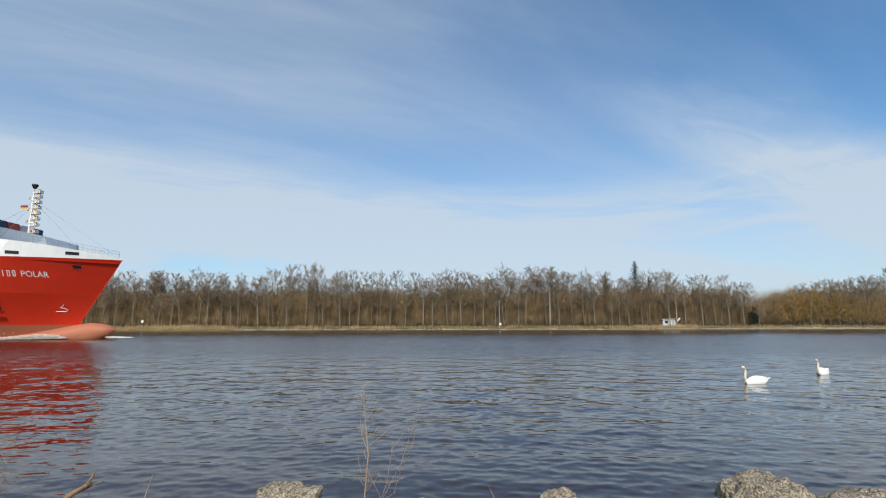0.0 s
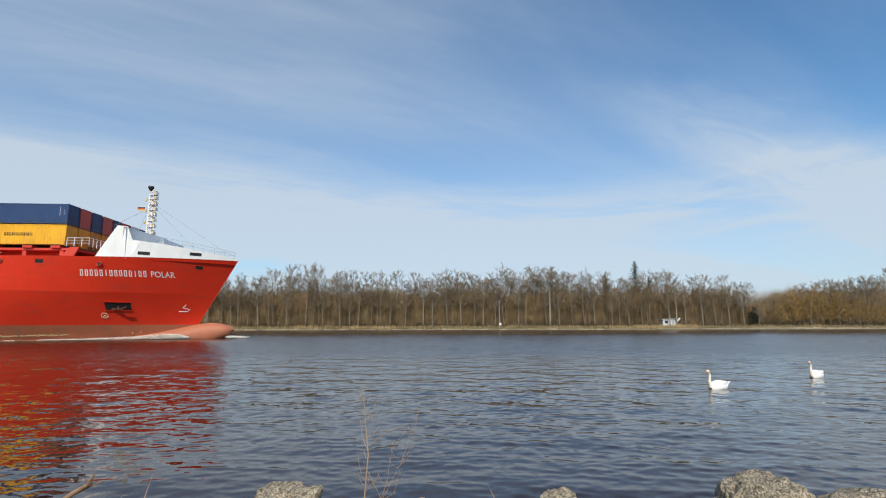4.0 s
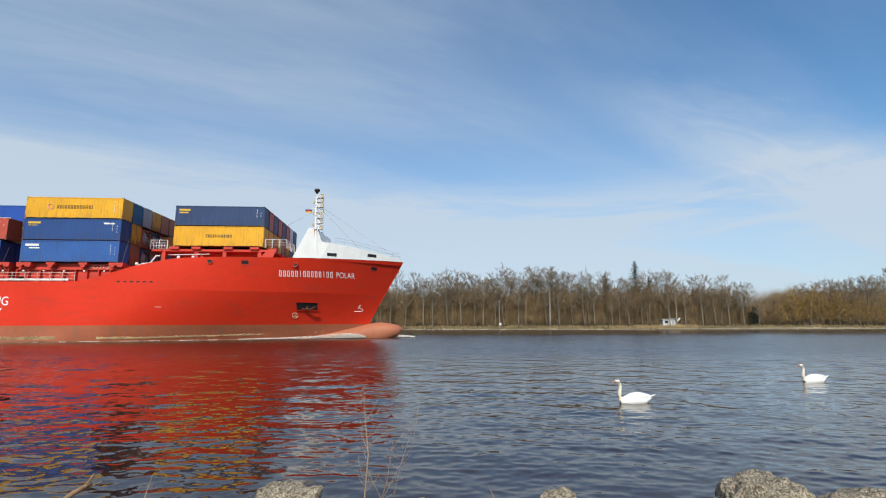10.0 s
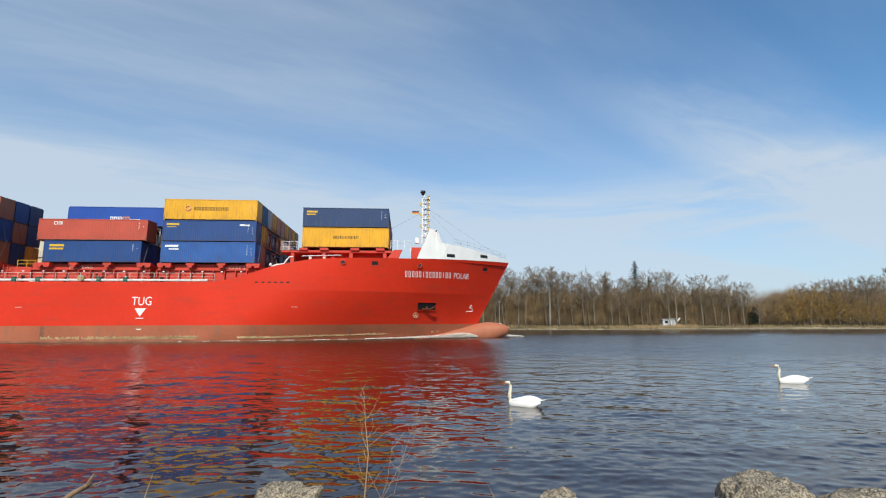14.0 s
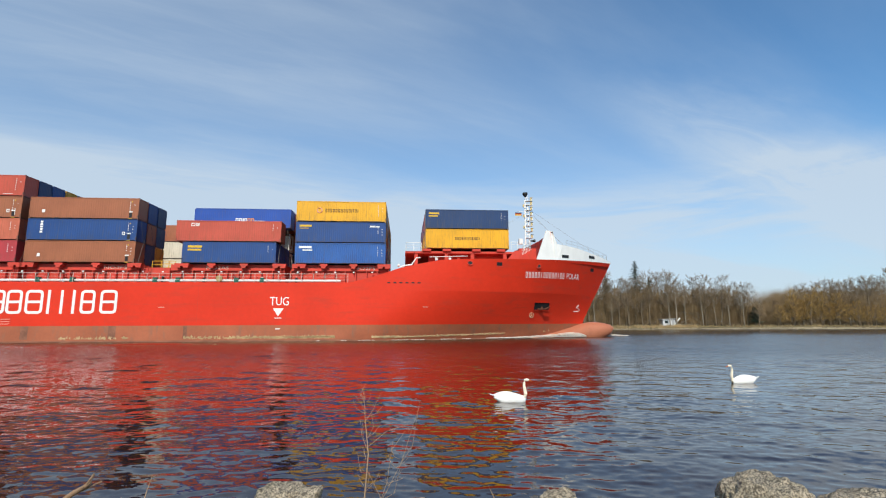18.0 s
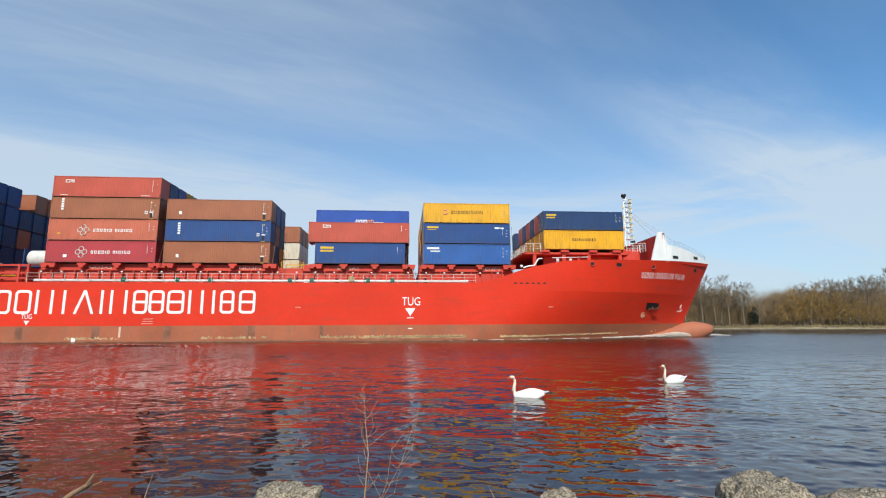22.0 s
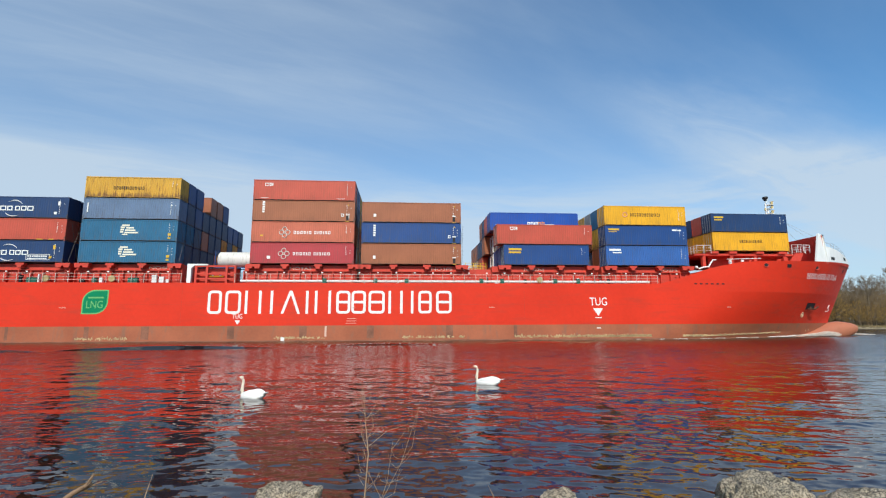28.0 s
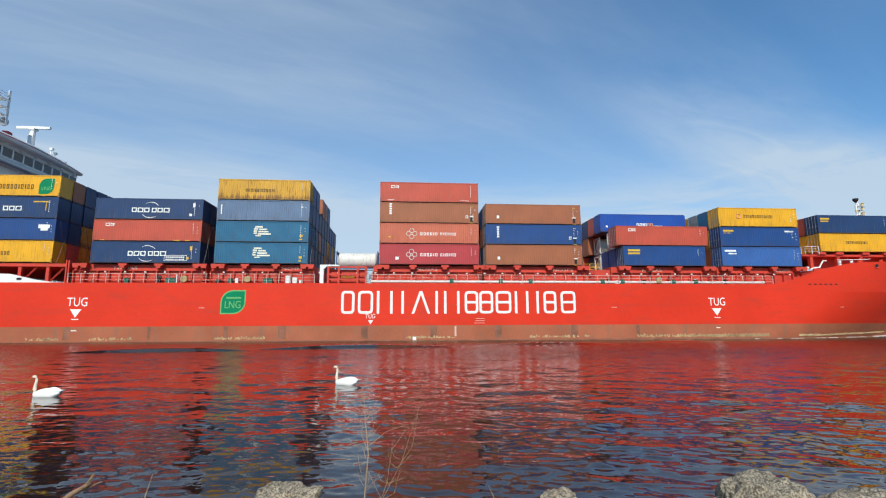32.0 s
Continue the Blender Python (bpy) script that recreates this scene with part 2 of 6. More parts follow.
def lettering(name, body, height, x, z, y, mat, parent, width=None):
    """Words in the built-in font, facing -y, their lower left corner at x, z."""
    font = bpy.data.curves.new(name, "FONT")
    font.body, font.extrude, font.resolution_u = body, 0.004, 3
    tmp = new(name, font)
    me = bpy.data.meshes.new_from_object(tmp.evaluated_get(bpy.context.evaluated_depsgraph_get()))
    bpy.data.objects.remove(tmp)
    co = np.empty(len(me.vertices) * 3)
    me.vertices.foreach_get("co", co)
    co = co.reshape(-1, 3)
    lo, hi = co.min(0), co.max(0)
    s = height / (hi[1] - lo[1])
    sx = width / (hi[0] - lo[0]) if width else s
    out = np.stack([x + (co[:, 0] - lo[0]) * sx, y - co[:, 2], z + (co[:, 1] - lo[1]) * s], 1)
    me.vertices.foreach_set("co", out.ravel())
    me.materials.clear()
    me.materials.append(mat)
    me.update()
    return part(name, me, mat, parent)


# ---- the ship's way ----
HEAD, TRIM = 0.07975, 0.00169
COURSE, SPEED, SLOWING = 0.07283, 4.3693, -0.00555


def ship_pose(t):
    d = SPEED * (t - 16) + 0.5 * SLOWING * (t - 16) ** 2
    m = Matrix.Translation((d * math.cos(COURSE), 66.321 + d * math.sin(COURSE), 0)) @ Matrix.Rotation(HEAD, 4, "Z")
    return m @ Matrix.Translation((-60, 0, 0)) @ Matrix.Rotation(-TRIM, 4, "Y") @ Matrix.Translation((60, 0, 0))


SHIP_TIMES = (0.0, 4.0, 8.0, 12.0, 16.0, 20.0, 24.0, 28.0, 32.0)
ABOARD = []   # (thing, its place on the ship)

# ---- ground and water ----
GROUND = material("bank_earth", (0.12, 0.095, 0.05), 0.95, vary=0.3, scale=0.6, dirt=(0.13, 0.14, 0.045), dirt_amount=0.8, dirt_scale=0.15, bump=0.05, bump_scale=4)


def stone_material():
    """Pale granite with dark grains, lichen and hollows that are also darker in colour."""
    m = bpy.data.materials.new("granite_boulder")
    m.use_nodes = True
    n = Nodes(m.node_tree)
    at = n.add("ShaderNodeTexCoord").outputs["Object"]
    patch, grain, pit = n.noise(at, 5.0, 5, 0.6), n.noise(at, 55.0, 4, 0.75), n.noise(at, 20.0, 5, 0.7, 0.4)
    base = n.mix(n.ramp(patch, 0.35, 0.65), (0.66, 0.55, 0.40, 1), (0.49, 0.42, 0.30, 1))
    base = n.mix(n.ramp(grain, 0.46, 0.56, 0.0, 0.9), base, (0.13, 0.11, 0.085, 1))
    base = n.mix(n.ramp(pit, 0.53, 0.62, 0.0, 0.85), base, (0.10, 0.085, 0.065, 1))
    bsdf = n.add("ShaderNodeBsdfPrincipled")
    n.link(base, bsdf.inputs["Base Color"])
    bsdf.inputs["Roughness"].default_value = 0.92
    bsdf.inputs["Specular IOR Level"].default_value = 0.25
    height = n.math("SUBTRACT", n.math("MULTIPLY", grain, 0.02), n.math("MULTIPLY", pit, 0.05))
    n.link(n.bump(height, 1.0), bsdf.inputs["Normal"])
    n.link(bsdf.outputs[0], n.add("ShaderNodeOutputMaterial").inputs[0])
    return m


STONE = stone_material()



def ground_height(x, y):
    ys = (-2500, -40, -2, 3.6, 4.9, 6.2, 9, 16, 138, 152, 155, 157.2, 159, 168, 300, 3500)
    zs = (2.0, 1.0, 0.72, 0.62, 0.42, -0.1, -1.2, -4, -4, -1.0, -0.05, 0.7, 0.95, 1.5, 2.5, 6.0)
    z = float(np.interp(y, ys, zs))
    k = 0.06 if y < 20 else 0.12
    return z + k * noise.noise(Vector((x * 0.35, y * 0.5, 0))) + 3 * k * noise.noise(Vector((x * 0.03, y * 0.05, 4))) * (0 if abs(y) < 20 else 1)


def water_mesh():
    """Wind ripples as a sum of many small waves; the sheet is finer towards the near bank, where the ripples can be told apart."""
    rng = np.random.RandomState(3)
    ys = 4.2 * (156.5 / 4.2) ** np.linspace(0, 1, 740)
    us = np.concatenate([[-700, -60, -12, -3, -1.6], np.linspace(-1.12, 1.12, 780), [1.6, 3, 12, 60, 700]])
    X = us[None, :] * (ys[:, None] * 0.95 + 5.2)
    Yg = np.repeat(ys[:, None], len(us), 1)
    step = np.maximum(np.gradient(ys)[:, None], 2.24 / 780 * (ys[:, None] * 0.95 + 5.2)) * np.ones_like(X)
    step[:, :6] = step[:, -6:] = 50.0
    gust = 0.85 + 0.25 * np.sin(X * 0.11 + 1.3 * np.sin(Yg * 0.07)) * np.sin(Yg * 0.16 + 0.6 * np.sin(X * 0.09))
    gust *= np.interp(ys, (4, 8, 14, 25, 45, 70, 150), (0.42, 0.52, 0.85, 1.0, 0.9, 0.8, 0.75))[:, None]   # sheltered by the bank
    Z, DX, DY = np.zeros_like(X), np.zeros_like(X), np.zeros_like(X)
    for k in range(130):
        length = 0.17 * (3.2 / 0.17) ** (rng.rand() ** 1.15)
        slope = 0.0112 if length > 0.7 else 0.0138
        way = radians(-100) + rng.randn() * 0.72
        wave = 2 * math.pi / length
        amp = slope / wave
        fade = np.clip(length / (2.2 * step) - 1, 0, 1)
        if length > 0.7:       # the longer waves rise only off the bank
            fade = fade * np.interp(ys, (4, 9, 16, 30, 60, 150), (0.55, 0.65, 0.75, 0.9, 0.95, 0.95))[:, None]
        phase = wave * (X * math.cos(way) + Yg * math.sin(way)) + rng.rand() * 6.283
        Z += amp * fade * np.sin(phase)
        push = 1.5 * amp * fade * np.cos(phase) * gust   # crests gather, troughs widen
        DX += push * math.cos(way)
        DY += push * math.sin(way)
    Z *= gust
    X, Yg = X + DX, Yg + DY
    me = bpy.data.meshes.new("water")
    rows, cols = X.shape
    co = np.stack([X, Yg, Z], 2).reshape(-1, 3)
    i = (np.arange(rows - 1)[:, None] * cols + np.arange(cols - 1)[None, :]).ravel()
    quads = np.stack([i, i + 1, i + cols + 1, i + cols], 1)
    me.vertices.add(len(co))
    me.vertices.foreach_set("co", co.ravel())
    me.loops.add(quads.size)
    me.loops.foreach_set("vertex_index", quads.ravel())
    me.polygons.add(len(quads))
    me.polygons.foreach_set("loop_start", np.arange(len(quads)) * 4)
    me.update(calc_edges=True)
    me.materials.append(WATER)
    me.shade_smooth()
    return me


def build_ground():
    xs = [-3500, -1500, -700] + list(range(-400, -20, 10)) + list(np.arange(-20, 20, 0.5)) + list(range(20, 401, 10)) + [700, 1500, 3500]
    ys = [-2500, -600, -100, -40, -12, -5, -2, 0, 1, 2, 2.5, 3, 3.5, 4, 4.4, 4.8, 5.2, 5.6, 6, 6.5, 7, 8, 9, 12, 16, 60, 138, 148, 152, 154, 155, 156, 157.2, 158, 159, 161, 164, 168, 180, 220, 300, 800, 3500]
    g = Geo().grid([[(x, y, ground_height(x, y)) for x in xs] for y in ys])
    ob = new("ground", g.mesh("ground", GROUND, True))
    tagged(ob, "earthy grassed canal banks with dry spring grass", "ground", kind="structure")
    water = new("water", water_mesh())
    tagged(water, "grey-blue rippled canal water mirroring the ship", "water", kind="structure")
    return water


water = build_ground()
# ---- the ship ----
BEAM, KNUCKLE, BOOT_Z = 26.8, 6.6, 2.05


def sheer(x):
    return float(np.interp(x, (-150, -124, -21.5, -18.2, -14.2, -9.2, -4.2, 4, 14, 21), (7.65, 7.65, 7.65, 8.45, 9.83, 10.82, 11.08, 11.3, 11.75, 12.1)))


def stem_x(z):
    return 15.6 + max(0, z - 2.4) * 0.546 if z > 2.4 else 15.6 - 0.25 * (2.4 - z)


def half_breadth(x, z):
    """Half the hull's width at x along and z up."""
    zz = float(np.interp(z, (-1.5, 2.2, KNUCKLE, 20), (1.7, 4.9, 8.2, 13.5)))
    xs, n, xe = -27 + 1.6 * zz, 1.12 + 0.115 * zz, stem_x(z)
    full = BEAM / 2
    if x <= xs:
        b = full
    elif x >= xe:
        b = 0.0
    else:
        b = full * (1 - ((x - xs) / (xe - xs)) ** n)
    if x < -128:   # run aft
        k = min(1, (-128 - x) / 21) ** 2
        b *= 1 - k * (0.06 + 0.75 * max(0, 1 - z / 5.0))
    return b


def side_y(x, z):
    return BEAM / 2 - half_breadth(x, z)


def hull_rows(levels, x0=-149.0):
    """Points of both sides, level by level; levels are heights or fractions above the knuckle."""
    rows = []
    for lv in levels:
        port, star = [], []
        for k in range(101):
            s = k / 100
            zt = lv if lv <= 7 else None
            xe = stem_x(lv if lv <= 7 else 7 + (lv - 7) * 5.1)
            x = x0 + (xe - x0) * (1 - (1 - s) ** 1.7)
            z = lv if zt is not None else 7 + (lv - 7) * (sheer(x) - 7)
            b = half_breadth(x, z) if k < 100 else 0.0
            star.append((x, BEAM / 2 - b, z))
            port.append((x, BEAM / 2 + b, z))
        rows.append(star + port[::-1])
    return rows


ship = tagged(new("container_ship"), "red container ship with white forecastle and faded waterline band", "ship")
part("hull", Geo().grid(hull_rows([BOOT_Z, 2.8, 3.6, 4.5, 5.5, 6.2, KNUCKLE])).grid(hull_rows([KNUCKLE, 7.0, 7.35, 7.7, 8.0])), HULL, ship, "bright red painted steel hull", True)
part("boot_top", Geo().grid(hull_rows([-1.5, -0.5, 0.0, 0.5, 1.0, 1.5, BOOT_Z])), BOOT, ship, "faded brown antifouling band along the waterline", True)
g = Geo()
tr = [(-149, side_y(-149, z), z) for z in (-1.5, 0, 1, BOOT_Z, 3, 4, 5, 6, 7.65)]
g.face(*(tr + [(x, BEAM - y, z) for x, y, z in tr[::-1]]))
part("transom", g, HULL, ship)


def build_bulb():
    rows = []
    for k in range(22):
        s = k / 21
        x = 5.0 + 15.9 * s
        end = math.sqrt(max(0.0, 1 - max(0, (s - 0.8) / 0.2) ** 2.6))
        wide = (1.3 + max(0, 16.5 - x) * 0.38) * end
        top, low = np.interp(x, (5, 12, 17, 21), (0.3, 1.55, 2.35, 2.05)), np.interp(s, (0, 0.6, 1), (-1.6, -1.5, 0.1))
        mid = (top + low) / 2 + 0.2 * s
        rows.append([(x, BEAM / 2 + wide * math.cos(a), mid + (top - mid if math.sin(a) > 0 else mid - low) * end * math.sin(a)) for a in np.linspace(0, 2 * math.pi, 28, endpoint=False)])
    part("bulbous_bow", Geo().grid(rows, True), BULB, ship, "rounded salmon-coloured bulbous bow breaking the water", True)


build_bulb()

# decks
xs = list(np.linspace(-149, -20, 30)) + list(np.linspace(-19, 20.5, 40))
g = Geo().grid([[(x, BEAM / 2 + k * half_breadth(x, min(sheer(x), 11.9)) * 0.985, min(sheer(x), 11.4 + 0.02 * x) - 0.35) for x in xs] for k in (-1, -0.5, 0, 0.5, 1)])
part("deck", g, DECKRED, ship, "red painted weather deck")


# white forecastle bulwark with its raised wings
def bulwark_top(x):
    return float(np.interp(x, (5.3, 7.2, 8.3, 9.0, 13, 16, 19.6, 20.9), (11.4, 15.95, 15.9, 14.0, 13.65, 13.2, 12.65, 12.4)))


for side in (0, 1):
    bx = [5.3, 6.2, 7.2, 7.7, 8.3, 8.6, 9.0, 10.0, 11.5, 13, 14.5, 16, 17.5, 18.8, 19.8, 20.5, 20.9]
    top, low, itop, ilow = [], [], [], []
    for x in bx:
        z0, z1 = sheer(x) + 0.01, bulwark_top(x)
        lean = 0.08 * (z1 - z0) if x < 9.4 else 0.0
        y0 = BEAM / 2 - half_breadth(x, min(z0, 12.0)) - 0.02
        y1 = y0 + lean
        flip = (lambda y: BEAM - y) if side else (lambda y: y)
        low.append((x, flip(y0), z0))
        top.append((x, flip(y1), z1))
        itop.append((x - 0.05, flip(min(y1 + 0.25, BEAM / 2)), z1))
        ilow.append((x - 0.05, flip(min(y0 + 0.25, BEAM / 2)), z0))
    part("bulwark", Geo().grid([low, top, itop]), WHITE, ship, "white painted forecastle bulwark with raised wing")
    part("bulwark_lining", Geo().grid([itop, ilow]), DECKRED, ship, "dark red inner face of the bulwark")
# breakwater across the deck, folded forward in the middle
xa, ya, za = 8.25, 4.3, 15.78
rows = [[(xa + 0.2, ya, 11.3), (10.4, BEAM / 2, 11.3), (xa + 0.2, BEAM - ya, 11.3)], [(xa, ya, za), (8.9, BEAM / 2, 15.85), (xa, BEAM - ya, za)],
        [(xa - 0.3, ya, za), (8.6, BEAM / 2, 15.85), (xa - 0.3, BEAM - ya, za)]]
part("breakwater", Geo().grid(rows), WHITE, ship, "white breakwater plate across the forecastle")
part("breakwater_lining", Geo().grid([rows[2], [(xa - 0.3, ya, 11.3), (8.9, BEAM / 2, 11.3), (xa - 0.3, BEAM - ya, 11.3)]]), DECKRED, ship)
# whaleback roof from breakwater to bow
part("whaleback", Geo().grid([[(x, BEAM / 2 + k * (half_breadth(x, 12) - 0.3 if x < 20 else 0.0), bulwark_top(max(x, 10)) - 0.15 + 0.3 * (1 - abs(k)) * (20.5 - x) / 10) for k in (-1, -0.5, 0, 0.5, 1)] for x in (9.2, 12, 14, 16, 18, 20.2)]), WHITE, ship, "white whaleback forecastle deck")


# ---- containers ----
CW, CH = 2.438, 2.896
TONES = {
    "yellow": (0.72, 0.36, 0.012), "old_yellow": (0.60, 0.33, 0.04), "navy": (0.014, 0.042, 0.125), "blue": (0.014, 0.057, 0.205), "royal": (0.011, 0.065, 0.34),
    "light_blue": (0.035, 0.112, 0.35), "grey_blue": (0.13, 0.19, 0.30), "petrol": (0.03, 0.135, 0.25), "red": (0.47, 0.075, 0.045), "brown": (0.32, 0.108, 0.05),
    "salmon": (0.50, 0.125, 0.07), "crimson": (0.41, 0.042, 0.05), "white": (0.68, 0.68, 0.66), "cream": (0.62, 0.58, 0.47), "grey": (0.30, 0.31, 0.32), "teal": (0.03, 0.14, 0.17)}
SAID = {"old_yellow": "rust-streaked yellow", "light_blue": "light blue", "grey_blue": "weathered grey-blue", "petrol": "petrol blue", "royal": "royal blue", "navy": "navy blue"}
CMAT = {k: material("container_" + k, c, 0.5, vary=0.10, scale=1.2, dirt=RUST if k in ("old_yellow", "brown", "red", "salmon") else GRIME,
                    dirt_amount=0.85 if k == "old_yellow" else 0.4, dirt_stretch=(3, 3, 0.35), dirt_scale=1.6, dirt_foot=0.2 if k == "old_yellow" else 0.05) for k, c in TONES.items()}
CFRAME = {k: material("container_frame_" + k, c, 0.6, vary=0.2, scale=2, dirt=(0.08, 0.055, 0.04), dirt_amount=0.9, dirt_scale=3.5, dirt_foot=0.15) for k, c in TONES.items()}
LENGTHS = {40: 12.192, 45: 13.716, 20: 6.058}
MESHES = {}


def corrugated(length, height, depth, n):
    """A pressed wall in x and z at y = 0, folded inwards to +y."""
    top, low = [], []
    for k in range(n):
        for a, d in ((0, 0), (0.25, 0), (0.5, depth), (0.75, depth)):
            x = (k + a) / n * length
            top.append((x, d, height))
            low.append((x, d, 0))
    top.append((length, 0, height))
    low.append((length, 0, 0))
    return low, top


def container_meshes(size, fold):
    """Shared meshes of a box; fold is the depth of its pressed walls."""
    if (size, fold) in MESHES:
        return MESHES[size, fold]
    L, white = LENGTHS[size], CMAT["white"]
    out = {}
    low, top = corrugated(L - 0.3, CH - 0.3, fold, int(L / 0.28))
    out["side_panel"] = Geo().grid([[(x + 0.15, y + 0.02, z + 0.15) for x, y, z in r] for r in (low, top)]).mesh("side_panel", white)
    out["far_panel"] = Geo().grid([[(x + 0.15, CW - y - 0.02, z + 0.15) for x, y, z in r] for r in (top, low)]).mesh("far_panel", white)
    g = Geo()
    lo, hi = corrugated(CW - 0.24, CH - 0.3, fold, 8)
    g.grid([[(L - 0.03 - y, x + 0.12, z + 0.15) for x, y, z in r] for r in (lo, hi)])
    out["front_wall"] = g.mesh("front_wall", white)
    g = Geo()
    a, b = corrugated(L - 0.3, CW - 0.24, 0.02, int(L / 0.42))
    g.grid([[(x + 0.15, z + 0.12, CH - 0.03 - y) for x, y, z in r] for r in (a, b)])
    out["roof"] = g.mesh("roof", white)
    g = Geo()
    for y in (0, CW - 0.12):
        g.box(0.17, L - 0.17, y + 0.01, y + 0.11, 0.10, 0.16).box(0.17, L - 0.17, y, y + 0.12, CH - 0.14, CH - 0.02)
        for x in (0, L - 0.15):
            g.box(x, x + 0.15, y, y + 0.12, 0.12, CH - 0.12)
    for x in (0.01, L - 0.15):
        g.box(x, x + 0.14, 0.12, CW - 0.12, 0.02, 0.15).box(x, x + 0.14, 0.12, CW - 0.12, CH - 0.14, CH - 0.02)
    g.box(0.2, L - 0.2, 0.1, CW - 0.1, 0.1, 0.16)
    out["frame"] = g.mesh("frame", white)
    g = Geo()
    g.box(0.03, 0.08, 0.13, CW / 2 - 0.01, 0.16, CH - 0.15)
    for z in (0.5, 1.1, 1.7, 2.3):
        g.box(0.02, 0.03, 0.2, CW / 2 - 0.08, z, z + 0.22)
    out["door"] = g.mesh("door", white)
    g = Geo().tube([(0, 0, 0.1), (0, 0, CH - 0.1)], 0.022, 5)
    g.box(-0.02, 0.02, -0.22, 0.02, 1.05, 1.10)
    out["lock_rod"] = g.mesh("lock_rod", STEEL)
    out["corner_casting"] = Geo().box(0, 0.18, 0, 0.16, 0, 0.118).mesh("corner_casting", white)
    MESHES[size, fold] = out
    return out


def container(size, tone, x, y, z, full=True, group="containers on the ship's deck"):
    """A steel box with its aft end at x; the full ones carry every small part."""
    me, L, mat = container_meshes(size, 0.04 if tone in ("petrol", "grey_blue", "light_blue", "old_yellow") else 0.007), LENGTHS[size], CMAT[tone]
    c = new("shipping_container")
    tagged(c, "%s steel %s shipping container stacked on the ship" % (SAID.get(tone, tone), {40: "forty-foot", 45: "long", 20: "short"}[size]), "container", group)
    for name in ("side_panel", "far_panel", "front_wall", "roof", "frame") if full else ("side_panel", "front_wall", "roof", "frame"):
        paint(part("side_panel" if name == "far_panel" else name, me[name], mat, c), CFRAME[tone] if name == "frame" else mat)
    for k in (0, 1):
        d = paint(part("door", me["door"], mat, c), mat)
        if k:
            d.location.y = CW / 2 - 0.12
        if full:
            for q in (0.3, 0.85):
                part("lock_rod", me["lock_rod"], STEEL, d).location = (0.0, 0.13 + q, 0)
    for px in (0, L - 0.18) if full else ():
        for py in (0, CW - 0.16):
            for pz in (0, CH - 0.118):
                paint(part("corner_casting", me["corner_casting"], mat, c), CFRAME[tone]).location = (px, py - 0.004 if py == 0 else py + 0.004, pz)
    ABOARD.append((c, Matrix.Translation((x, y, z))))
    return c


ROW, TIER, LOW = 2.62, 2.92, 10.22
